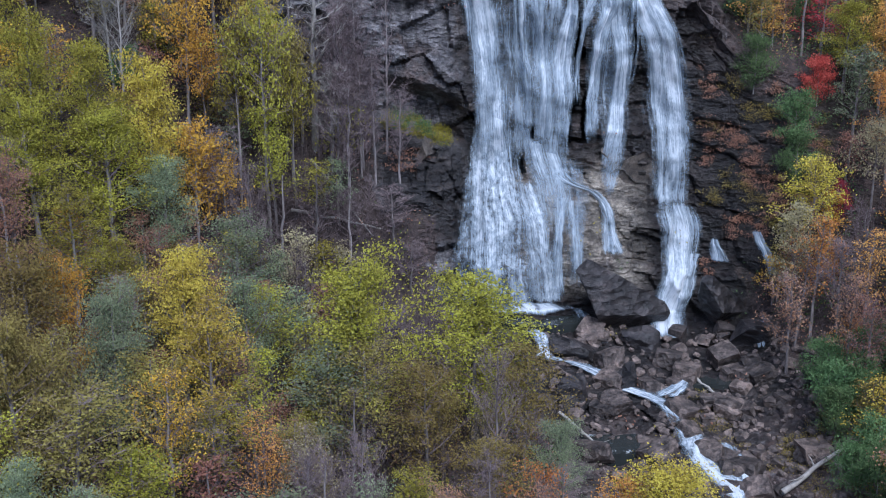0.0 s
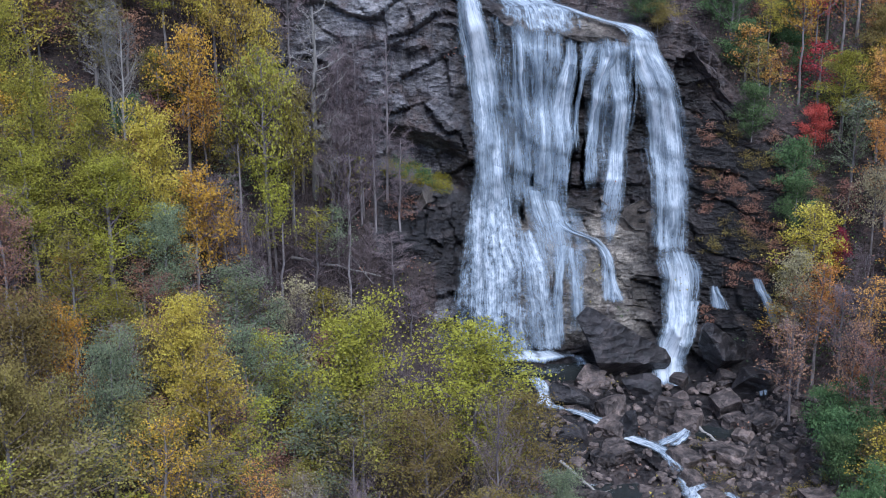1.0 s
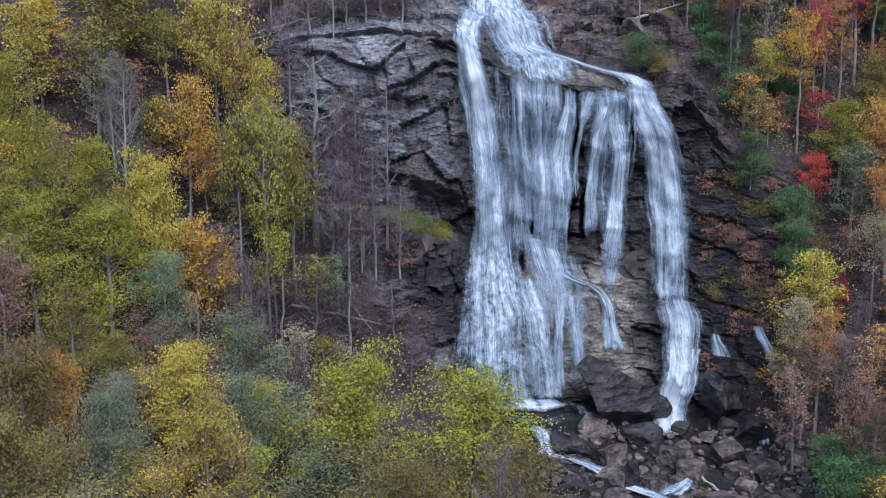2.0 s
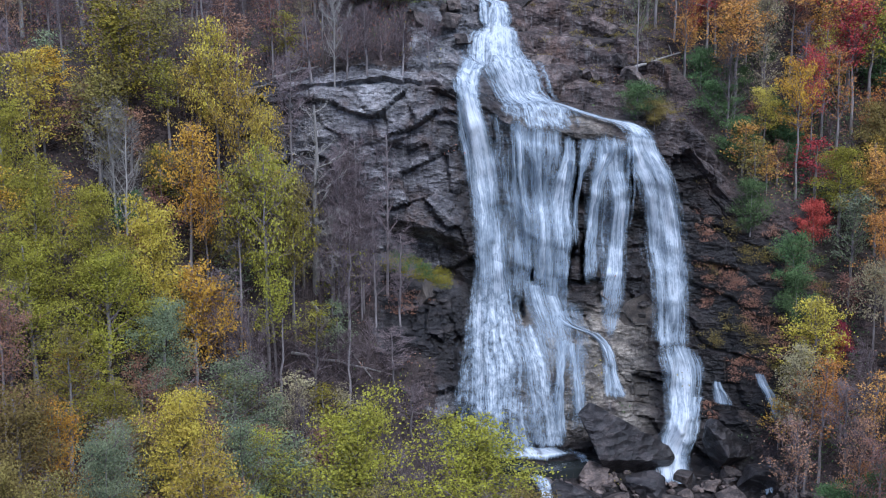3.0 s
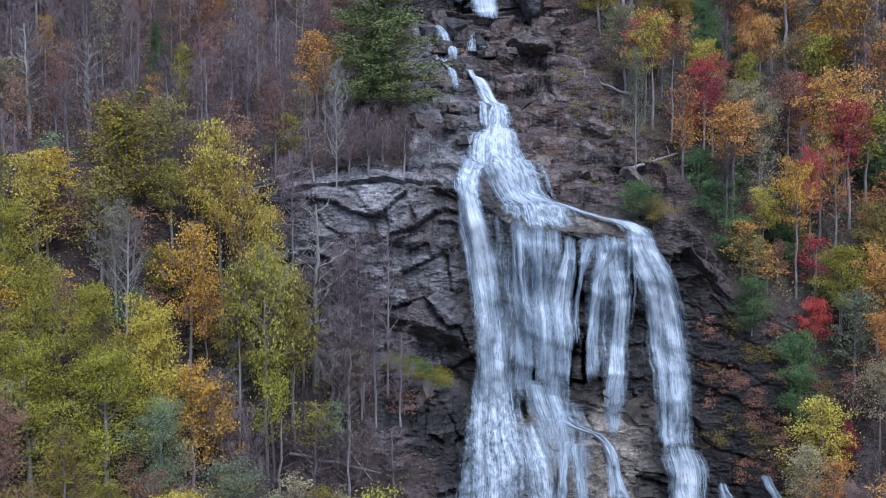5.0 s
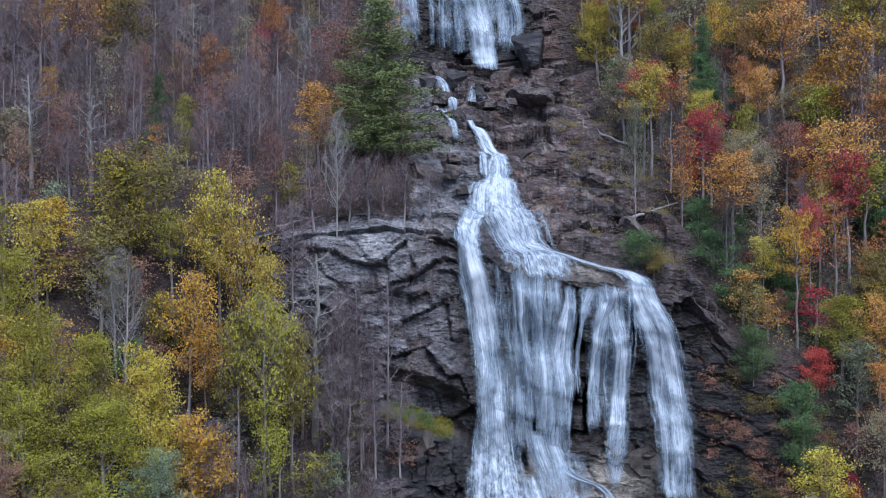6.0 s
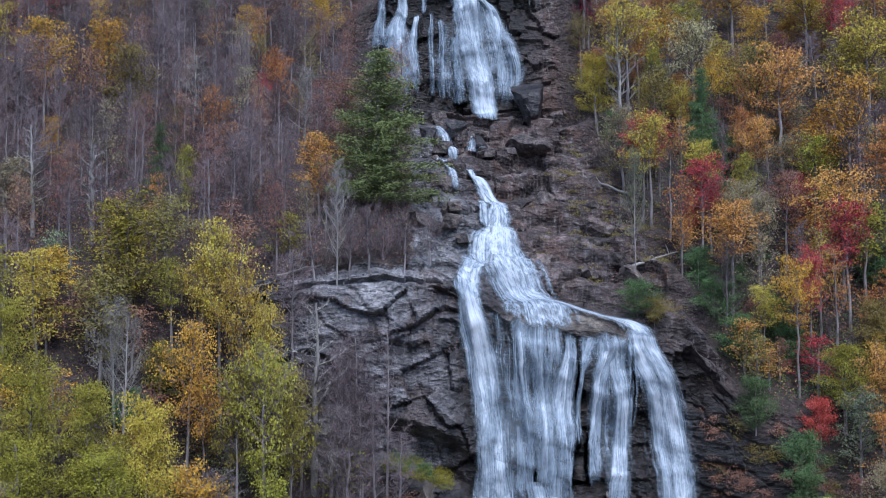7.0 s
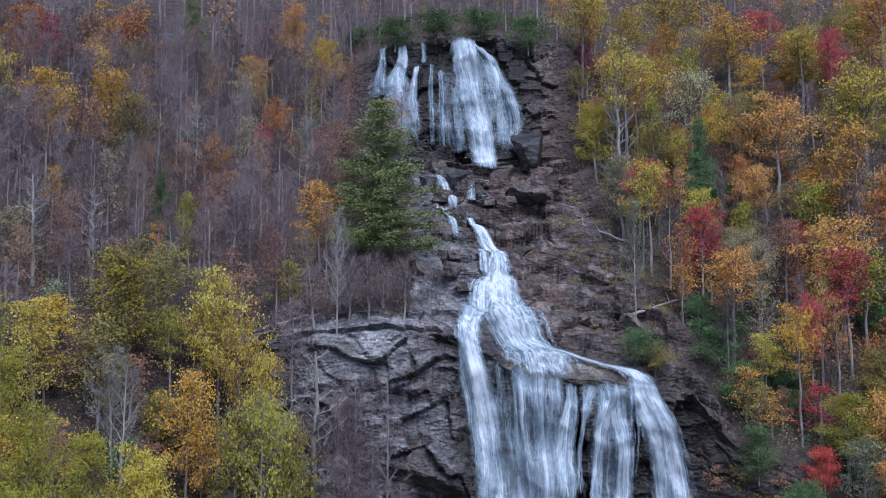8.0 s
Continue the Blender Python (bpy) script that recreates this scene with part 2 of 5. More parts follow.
def contour(x, s):
    """The unroughened mountainside: y and z on the profile at x, s levels up it."""
    x, s = np.broadcast_arrays(np.asarray(x, float), np.asarray(s, float))
    i = np.clip(np.floor(s).astype(int), 0, LEVELS - 2)
    f = s - i
    ys = np.stack([np.interp(x, PX, p[0]) for p in PROFILE])
    zs = np.stack([np.interp(x, PX, p[1]) for p in PROFILE])
    pick = lambda a, j: np.take_along_axis(a, j[None], 0)[0]
    # the cascade slope climbs in terraces; the lower half of the big fall swells out as a dome
    steps = smooth_bump(x, -6, 40, 8) * smooth_bump(s, 6.03, 6.98, 0.06)
    wave = steps * 0.72 * np.sin(2 * np.pi * 7 * f + 1.3 * np.sin(0.33 * x) + 0.9 * np.sin(0.12 * x + 1)) / (2 * np.pi * 7)
    dome = np.exp(-((x - 13.5) / 9.0) ** 2) * np.sin(np.pi * np.clip(s - 4, 0, 1)) * 2.6
    hollow = smooth_bump(x, 2, 36, 5) * np.sin(np.pi * np.clip(s - 5, 0, 1)) * 1.2
    fy, fz = f - wave, f + wave
    return (pick(ys, i) * (1 - fy) + pick(ys, i + 1) * fy - dome + hollow, pick(zs, i) * (1 - fz) + pick(zs, i + 1) * fz)


def bareness(x, s):
    """How far the soil is washed off the rock (0 to 1)."""
    b = smooth_bump(x, -1, 40, 5) * smooth_bump(s, 3.9, 6.1, 0.3)
    b = np.maximum(b, smooth_bump(x, 36, 50, 7) * smooth_bump(s, 4.3, 5.8, 0.5))
    b = np.maximum(b, smooth_bump(x, -28, 4, 5) * smooth_bump(s, 5.0, 6.03, 0.08))
    b = np.maximum(b, smooth_bump(x, -9, 4, 4) * smooth_bump(s, 4.55, 5.1, 0.2))
    b = np.maximum(b, smooth_bump(x, -5 - (s - 6.4) * 2, 36 - (s - 6.0) * 14, 5) * smooth_bump(s, 5.9, 7.1, 0.15))
    b = np.maximum(b, smooth_bump(x, -15, 22, 4) * smooth_bump(s, 6.9, 8.04, 0.08))
    b = np.maximum(b, smooth_bump(x, 14 - (s - 3) * 8, 42, 8) * smooth_bump(s, 2.6, 4.1, 0.4))
    return b


def wetness(x, s):
    """Where spray and run-off keep the rock dark."""
    w = smooth_bump(x, 1, 50, 6) * smooth_bump(s, 3.2, 6.02, 0.4)
    w = w * (1 - 0.75 * smooth_bump(x, 10, 25, 4) * smooth_bump(s, 4.15, 5.0, 0.2))
    w = np.maximum(w, smooth_bump(x, -9, 4, 3) * smooth_bump(s, 4.4, 5.07, 0.15))
    w = np.maximum(w, smooth_bump(x, -13, 17, 4) * smooth_bump(s, 7.0, 8.0, 0.15))
    return w


HEIGHT_X, HEIGHT_Y = np.arange(-140, 141, 1.0), np.arange(40, 351, 1.0)


def height_table():
    """Heights and levels of the mountainside over a metre grid of the plan."""
    s = np.linspace(2, LEVELS - 1.001, 700)
    zs, ls = [], []
    for x in HEIGHT_X:
        yy, zz = contour(np.full_like(s, x), s)
        yy = np.maximum.accumulate(yy)
        zs.append(np.interp(HEIGHT_Y, yy, zz))
        ls.append(np.interp(HEIGHT_Y, yy, s))
    return np.array(zs), np.array(ls)


HEIGHTS, HEIGHT_LEVELS = height_table()


def lookup(table, x, y):
    u, v = min(max(x + 140, 0), 279.99), min(max(y - 40, 0), 309.99)
    i, j = int(u), int(v)
    f, g = u - i, v - j
    return float((table[i, j] * (1 - f) + table[i + 1, j] * f) * (1 - g) + (table[i, j + 1] * (1 - f) + table[i + 1, j + 1] * f) * g)


def level_at(x, y):
    return lookup(HEIGHT_LEVELS, x, y)


def ground_z(x, y):
    """Height of the ground at a place of the plan, with its humps."""
    z = lookup(HEIGHTS, x, y)
    v = Vector((x, y, z))
    rock = float(bareness(np.array([x]), np.array([level_at(x, y)]))[0])
    return z + noise.fractal(v * 0.06, 1.0, 2.0, 3) * 1.3 * (1 - rock) + noise.noise(v * 0.5) * 0.25


def dice(*cells):
    """A repeatable random number from 0 to 1 for each whole-numbered cell."""
    h = np.zeros(np.broadcast(*cells).shape)
    for c, w in zip(cells, (12.9898, 78.233, 37.719, 9.151)):
        h = h + np.asarray(c) * w
    h = np.sin(h) * 43758.5453
    return h - np.floor(h)


def soft_noise(x, y, z, size, seed):
    """Smooth noise from -0.5 to 0.5 with lumps of about that size in metres."""
    p = [np.asarray(a, float) / size for a in (x, y, z)]
    c = [np.floor(a) for a in p]
    f = [(a - b) ** 2 * (3 - 2 * (a - b)) for a, b in zip(p, c)]
    total = 0
    for i in (0, 1):
        for j in (0, 1):
            for k in (0, 1):
                w = (f[0] if i else 1 - f[0]) * (f[1] if j else 1 - f[1]) * (f[2] if k else 1 - f[2])
                total = total + w * dice(c[0] + i, c[1] + j, c[2] + k, seed)
    return total - 0.5


def courses(xx, zz, thick, wide, seed):
    """Bedded rock: how far each block stands out (-0.5 to 0.5), and 1 in the joints between blocks."""
    q = zz / thick
    row = np.floor(q)
    f = q - row
    c = (xx + dice(row, seed) * wide * 5) / (wide * (0.55 + 0.9 * dice(row, seed + 1)))
    col = np.floor(c)
    g = c - col
    face = dice(row, col, seed + 2) - 0.5 + 0.6 * (dice(row, col, seed + 3) - 0.5) * (g - 0.5) + 0.5 * (dice(row, col, seed + 4) - 0.7) * (f - 0.5)
    joint = np.maximum(np.clip(1 - np.minimum(f, 1 - f) / 0.06, 0, 1), 0.8 * np.clip(1 - np.minimum(g, 1 - g) / 0.04, 0, 1))
    return face, joint


def relief(x, y, z, s):
    """How far the bare rock stands out from the mountainside, in metres."""
    slope = smooth_bump(s, 6.0, 7.0, 0.1)
    dip = np.where(x > 20, 0.22 * (x - 20), -0.1 * (x - 20))
    zz = z + 6.0 * soft_noise(x, y, z, 10, 1) + 2.0 * soft_noise(x, y, z, 3.0, 2) + dip
    xx = x + 6.0 * soft_noise(x, y, z, 9, 3) + 1.6 * soft_noise(x, y, z, 2.5, 4) + 0.25 * z
    big, crack = courses(xx, zz, 4.6 - 1.4 * slope, 7.0, 11)
    small, chink = courses(xx + 3, zz + 1, 1.7, 3.0, 23)
    broken = np.clip(0.5 + 3.2 * soft_noise(x, y, z, 9, 5), 0.1, 1)
    seam = np.clip(1 - np.abs(soft_noise(x, y, z * 0.5, 7, 9)) / 0.03, 0, 1)
    round_off = soft_noise(x, y, z, 7, 6) * 1.4 + soft_noise(x, y, z, 1.3, 7) * 0.5
    out = (1.9 + slope) * big + 1.1 * small * broken - 0.35 * crack - 0.25 * chink * broken - 0.4 * seam + round_off
    smooth = smooth_bump(x, 9, 26, 5) * smooth_bump(s, 4.0, 5.0, 0.2)
    out = out * (1 - 0.7 * smooth) + 1.2 * smooth * soft_noise(x, y, z, 5, 8)
    # the undercut at the cliff's foot, and the seam halfway up it
    out = out - 3.4 * smooth_bump(x, -11, 2.5, 3) * smooth_bump(s, 5.06, 5.26, 0.07)
    out = out - 0.9 * smooth_bump(x, -20, -3, 3) * smooth_bump(s, 5.6, 5.68, 0.05)
    out = out * (1 - 0.85 * smooth_bump(x, 6, 31, 4) * smooth_bump(s, 5.96, 6.13, 0.06))
    out = out + 1.3 * smooth_bump(x, -8, 2.5, 3) * smooth_bump(s, 4.6, 5.04, 0.1)
    return out


def surface(x, s):
    """Points of the rough mountainside, with its bareness."""
    x, s = (a.ravel() for a in np.broadcast_arrays(np.asarray(x, float), np.asarray(s, float)))
    y, z = contour(x, s)
    b = bareness(x, s)
    pts = np.stack((x, y, z), 1)
    out = b * relief(x, y, z, s)
    near = (s > 2.2) & (s < 9) & (np.abs(x) < 110)
    for i in np.nonzero(near)[0]:
        v = Vector((x[i], y[i], z[i]))
        pts[i, 2] += noise.noise(v * 0.5) * 0.25
        if b[i] < 0.99:
            pts[i, 2] += noise.fractal(v * 0.06, 1.0, 2.0, 3) * 1.3 * (1 - b[i])
    slope = smooth_bump(s, 6.0, 7.0, 0.1)
    pts[near, 1] -= (out * (1 - 0.5 * slope))[near]
    pts[near, 2] += (out * (0.12 + 0.5 * slope))[near]
    return pts, b


def mesh_of(name, verts, faces, material, smooth=False):
    me = bpy.data.meshes.new(name)
    me.from_pydata([tuple(v) for v in verts], [], faces)
    me.materials.append(material)
    if smooth:
        me.shade_smooth()
    return me


def grid_faces(rows, cols):
    return [(r * cols + c, r * cols + c + 1, (r + 1) * cols + c + 1, (r + 1) * cols + c)
            for r in range(rows - 1) for c in range(cols - 1)]


def point_attribute(me, name, values):
    at = me.attributes.new(name, "FLOAT", "POINT")
    at.data.foreach_set("value", np.asarray(values, np.float32))


def build_terrain():
    fine = np.concatenate((np.arange(-72, -31, 1.0), np.arange(-31, 53, 0.3), np.arange(53, 72.01, 1.0)))
    xs = np.concatenate(([-3500, -1200, -600], np.arange(-300, -72, 6.0), fine, np.arange(78, 301, 6.0), [600, 1200, 3500]))
    ss = np.concatenate((np.linspace(0, 2, 16, False), np.linspace(2, 3, 40, False), np.linspace(3, 4, 62, False),
                         np.linspace(4, 5, 76, False), np.linspace(5, 6, 100, False), np.linspace(6, 7, 150, False),
                         np.linspace(7, 8, 64, False), np.linspace(8, 9, 46, False), np.linspace(9, 11, 16)))
    X, S = np.meshgrid(xs, ss)
    pts, b = surface(X, S)
    me = mesh_of("ground", pts, grid_faces(len(ss), len(xs)), M_TERRAIN, True)
    me.set_sharp_from_angle(angle=radians(30))
    x, s = X.ravel(), S.ravel()
    point_attribute(me, "bare", b)
    point_attribute(me, "tan", smooth_bump(x, 10, 27, 4) * smooth_bump(s, 4.15, 5.04, 0.15) + 0.7 * smooth_bump(x, 9, 25, 4) * smooth_bump(s, 5.96, 6.08, 0.05))
    point_attribute(me, "wet", wetness(x, s))
    point_attribute(me, "pale", smooth_bump(x, -15, -4, 6) * smooth_bump(s, 5.78, 6.02, 0.1) + 0.8 * smooth_bump(x, -9, 4, 4) * smooth_bump(s, 6.0, 6.45, 0.1))
    point_attribute(me, "brown", np.clip((x - 4) / 8 + (s - 6.3) * 2 * (s > 6.3), 0, 1))
    tagged(new("ground", me), "steep autumn mountainside with leaf litter, ledges and bare dark bedrock", "mountainside", kind="structure")


build_terrain()


# ---- water ----
def water_mesh(path, out, seed, step=0.4, head=0.03, fade=0.08, lace=0.35):
    """A sheet of water down a path of (x, level, half width, body), standing out from the rock."""
    gen = np.random.default_rng(seed)
    cx, cs, hw, body = (np.array(c, float) for c in zip(*path))
    k = np.concatenate(([0], np.cumsum(np.hypot(np.diff(cx), np.diff(cs) * 25))))
    t = np.linspace(0, k[-1], max(12, int(k[-1] / 0.45)))
    x0, s0, h0, d0 = (np.interp(t, k, c) for c in (cx, cs, hw, body))
    if len(t) > 20:
        soft = lambda a: np.convolve(np.pad(a, 3, "edge"), np.ones(7) / 7, "valid")
        x0, h0, d0 = soft(x0), soft(h0), soft(d0)
    cols = max(9, int(3.0 * h0.max() / step))
    ext = 0.25 + 0.5 / max(h0.mean(), 0.5)
    u = np.linspace(-1 - ext, 1 + ext, cols)
    x0 = x0 + min(1.0, 0.7 / h0.mean()) * (0.5 * soft_noise(k[-1] - t, t * 0, t * 0 + seed, 4.0, seed) + 0.2 * soft_noise(t, t * 0, t * 0 + seed, 1.4, seed + 1))
    jag = gen.normal(0, 0.07, (len(t), 2)).cumsum(0)
    jag = (jag - jag.mean(0)) * (0.25 + 0.12 * h0[:, None])
    X = x0[:, None] + u * h0[:, None] + np.where(u < 0, jag[:, :1], jag[:, 1:]) * np.abs(u)
    S = np.repeat(s0[:, None], cols, 1)
    pts, _ = surface(X, S)
    y, z = (pts[:, i].reshape(X.shape) for i in (1, 2))
    base_y, base_z = contour(X, S)
    # the water leaps from ledge to ledge: it keeps to the foremost rock of the stretch above
    lift = base_y - y
    ahead = lift.copy()
    for d in range(1, 6):
        ahead[d:] = np.maximum(ahead[d:], lift[:-d] - 0.12 * d)
        ahead[:-d] = np.maximum(ahead[:-d], lift[d:] - 0.3 * d)
    wide = np.pad(ahead, ((4, 4), (0, 0)), "edge")
    ahead = np.maximum(sum(wide[d:d + len(t)] for d in range(9)) / 9, lift + 0.1)
    lump = soft_noise(X, base_y, base_z, 2.0, seed)
    y = base_y - ahead - out - lump * 0.5 - np.clip(1 - u ** 2, 0, 1) * 0.3
    z = np.maximum(z, base_z) + 0.3
    me = mesh_of("water", np.stack((X, y, z), -1).reshape(-1, 3), grid_faces(len(t), cols), M_FALL, True)
    mid = cols // 2
    run = np.concatenate(([0], np.cumsum(np.hypot(np.diff(y[:, mid]), np.diff(z[:, mid])))))
    U = np.repeat(u[None] * h0.mean(), len(t), 0) * (0.5 + 0.5 * h0[:, None] / h0.mean()) + (seed % 997) * 7.3
    V = np.repeat(run[:, None], cols, 1) + (seed % 991) * 3.1
    loops = np.empty(len(me.loops), int)
    me.loops.foreach_get("vertex_index", loops)
    uv = np.stack((U.ravel(), V.ravel()), -1)[loops]
    me.uv_layers.new(name="flow").data.foreach_set("uv", uv.ravel().astype(np.float32))
    side = np.clip((np.abs(u) - 0.5) / (0.5 + ext), 0, 1)[None]
    f = t / t[-1]
    ends = np.clip(f / head, 0, 1) * np.clip((1 - f) / fade, 0, 1)
    point_attribute(me, "thick", (d0[:, None] - 1.15 * side - 0.6 * (1 - ends)[:, None]).ravel())
    point_attribute(me, "lace", np.full(X.size, lace))
    return me


def waterfall(name, label):
    return tagged(new(name), label, "waterfall")


def sheet(fall, out, seed, *path, fade=0.08, head=0.03, lace=0.35):
    """A broad sheet of water."""
    ob = new("water_sheet", water_mesh(path, out, seed, 0.4, head, fade, lace))
    ob.parent = fall


def strand(fall, out, seed, *path, fade=0.1, lace=0.35):
    """A narrow run of water, braided out of a few threads."""
    gen = random.Random(seed)
    for n in range(3):
        side = (n - 1) * 0.55
        rows = [(x + h * side + gen.uniform(-0.25, 0.25) * h, lev, h * gen.uniform(0.4, 0.75), body - (0.0 if n == 1 else 0.08) + gen.uniform(-0.08, 0.08))
                for x, lev, h, body in path]
        ob = new("water_strand", water_mesh(rows, out + n * 0.07, seed * 10 + n, 0.2, 0.03, fade, lace))
        ob.parent = fall


lower_waterfall = waterfall("lower_waterfall", "wide white waterfall plunging over a dark rock face")
# the plunge on its own side, and the fan into which it breaks
sheet(lower_waterfall, 0.5, 1, (3.0, 6.03, 1.2, 0.75), (3.9, 5.91, 1.8, 0.85), (4.6, 5.8, 2.2, 0.85), (5.5, 5.66, 2.4, 0.75), (5.9, 5.5, 2.4, 0.6), (6.3, 5.36, 2.4, 0.6), (6.5, 5.15, 2.6, 0.62), (6.6, 5.0, 3.2, 0.7))
sheet(lower_waterfall, 0.8, 2, (6.6, 5.14, 2.5, 0.55), (6.7, 5.0, 3.3, 0.75), (6.7, 4.8, 4.4, 0.66), (7.0, 4.63, 5.0, 0.56), (6.8, 4.44, 5.6, 0.52), (6.9, 4.3, 6.0, 0.5), (7.6, 4.02, 6.2, 0.5), fade=0.03, lace=0.8)
sheet(lower_waterfall, 0.6, 3, (11.0, 4.9, 1.2, 0.5), (12.0, 4.7, 1.7, 0.55), (12.8, 4.45, 1.9, 0.62), (13.4, 4.25, 2.2, 0.6), (13.8, 4.05, 2.6, 0.6), fade=0.03, lace=0.7)
# the veil in the middle
sheet(lower_waterfall, 0.5, 4, (13.0, 6.0, 4.6, 0.45), (12.9, 5.93, 4.4, 0.45), (13.1, 5.75, 4.4, 0.32), (13.5, 5.57, 4.3, 0.26), (13.9, 5.38, 4.1, 0.36), (13.7, 5.1, 4.2, 0.4), (14.0, 4.95, 4.0, 0.35), fade=0.15)
strand(lower_waterfall, 0.7, 5, (17.1, 5.97, 0.7, 0.7), (17.1, 5.83, 0.7, 0.8), (16.3, 5.6, 0.9, 0.75), (16.2, 5.4, 1.0, 0.65), (16.2, 5.12, 1.1, 0.55))
strand(lower_waterfall, 0.7, 6, (10.1, 6.0, 0.7, 0.6), (10.2, 5.8, 0.7, 0.6), (10.9, 5.5, 0.9, 0.45), (11.5, 5.15, 1.2, 0.4))
strand(lower_waterfall, 0.7, 7, (13.0, 6.0, 0.8, 0.6), (13.2, 5.75, 0.9, 0.5), (13.6, 5.45, 1.1, 0.5), (13.8, 5.1, 1.3, 0.5))
sheet(lower_waterfall, 0.7, 8, (13.6, 5.14, 3.4, 0.45), (14.4, 5.02, 3.2, 0.55), (14.9, 4.9, 2.6, 0.42), (15.0, 4.78, 2.2, 0.3))
strand(lower_waterfall, 0.6, 9, (15.6, 4.97, 1.2, 0.65), (17.1, 4.91, 1.3, 0.55), (20.2, 4.86, 1.0, 0.55), (22.0, 4.78, 0.8, 0.6), (22.7, 4.6, 0.9, 0.65), (22.9, 4.4, 1.2, 0.6), fade=0.04)
strand(lower_waterfall, 0.5, 10, (16.1, 4.82, 0.8, 0.5), (15.5, 4.57, 0.6, 0.55), (15.1, 4.33, 0.8, 0.5), (15.5, 4.1, 0.9, 0.5))
strand(lower_waterfall, 0.5, 11, (17.9, 4.8, 0.7, 0.4), (18.0, 4.49, 1.0, 0.45), (18.2, 4.25, 0.7, 0.4))
sheet(lower_waterfall, 0.3, 60, (10.0, 5.99, 7.0, 0.2), (10.5, 5.7, 7.4, 0.24), (11.0, 5.4, 7.2, 0.26), (10.8, 5.08, 6.6, 0.26), (11.0, 4.92, 6.4, 0.24), fade=0.2)
sheet(lower_waterfall, 0.3, 61, (14.5, 5.08, 6.0, 0.3), (15.5, 4.9, 5.4, 0.25), (16.5, 4.6, 5.0, 0.14), (15.5, 4.1, 4.6, 0.14), fade=0.1)
# the branches over the broken ledges
strand(lower_waterfall, 0.5, 12, (22.2, 5.97, 1.0, 0.6), (22.2, 5.88, 0.9, 0.7), (21.1, 5.72, 0.8, 0.65), (20.7, 5.53, 0.7, 0.6), (20.2, 5.38, 0.7, 0.5), (20.0, 5.15, 1.0, 0.4))
sheet(lower_waterfall, 0.5, 13, (22.8, 6.0, 2.2, 0.4), (23.2, 5.9, 1.8, 0.6), (23.8, 5.74, 1.4, 0.65), (24.2, 5.63, 1.1, 0.75), (24.0, 5.42, 1.1, 0.65), (23.4, 5.2, 1.6, 0.6), (22.9, 5.0, 1.3, 0.5), (22.3, 4.83, 0.9, 0.5))
strand(lower_waterfall, 0.5, 14, (20.3, 5.97, 1.3, 0.5), (18.7, 5.76, 0.5, 0.5), (18.2, 5.6, 0.4, 0.5), (18.1, 5.35, 0.4, 0.4))
strand(lower_waterfall, 0.5, 15, (25.4, 5.96, 0.5, 0.5), (25.6, 5.7, 0.5, 0.45), (25.3, 5.45, 0.4, 0.3))
sheet(lower_waterfall, 0.3, 65, (22.6, 5.99, 4.2, 0.22), (22.4, 5.7, 4.2, 0.18), (22.2, 5.4, 4.0, 0.16), (22.0, 5.1, 3.6, 0.16), fade=0.2)
# the far column, its splash ledge and its last drop
sheet(lower_waterfall, 0.5, 16, (26.7, 6.03, 1.9, 0.6), (27.0, 5.98, 1.9, 0.8), (28.5, 5.84, 2.4, 0.78), (29.7, 5.68, 2.7, 0.72), (30.5, 5.5, 2.9, 0.62), (30.9, 5.33, 3.1, 0.65), (31.2, 5.16, 3.0, 0.55), (31.3, 4.93, 2.7, 0.55), (31.3, 4.78, 2.9, 0.6), fade=0.05)
sheet(lower_waterfall, 0.8, 17, (31.4, 4.83, 2.6, 0.5), (32.1, 4.69, 3.3, 0.75), (32.4, 4.58, 2.5, 0.75), (32.2, 4.34, 2.1, 0.72), (31.2, 4.1, 1.9, 0.8), (30.2, 3.92, 1.9, 0.85), (29.6, 3.8, 2.1, 0.9), fade=0.04)
strand(lower_waterfall, 0.6, 18, (34.4, 4.45, 0.6, 0.5), (32.8, 4.17, 0.9, 0.5), (31.8, 3.98, 0.8, 0.5))
strand(lower_waterfall, 0.6, 19, (37.0, 4.58, 0.4, 0.6), (37.8, 4.38, 0.9, 0.6))
strand(lower_waterfall, 0.6, 20, (41.9, 4.66, 0.3, 0.7), (42.8, 4.45, 0.4, 0.7), (43.5, 4.2, 0.4, 0.7))
strand(lower_waterfall, 0.5, 21, (41.3, 3.9, 0.4, 0.6), (40.1, 3.72, 0.4, 0.6))
sheet(lower_waterfall, 0.9, 22, (9.8, 4.06, 6.0, 0.5), (11.2, 4.0, 6.2, 0.95), (11.4, 3.96, 5.6, 0.4), fade=0.3)
middle_cascade = waterfall("middle_cascade", "broad white cascade sliding over stepped grey rock")
sheet(middle_cascade, 0.2, 23, (8.3, 6.41, 1.6, 0.85), (8.2, 6.31, 2.9, 0.85), (7.7, 6.26, 4.9, 0.8), (7.8, 6.2, 5.9, 0.72), (9.2, 6.14, 6.4, 0.66), (10.8, 6.11, 6.6, 0.62), (12.6, 6.07, 6.8, 0.6), (13.4, 6.03, 6.8, 0.5), (13.4, 5.97, 6.0, 0.45), lace=0.9)
strand(middle_cascade, 0.3, 24, (4.6, 6.16, 1.6, 0.6), (3.4, 6.08, 1.6, 0.75), (3.1, 6.02, 1.2, 0.9), (3.5, 5.95, 1.5, 0.8), lace=0.9)
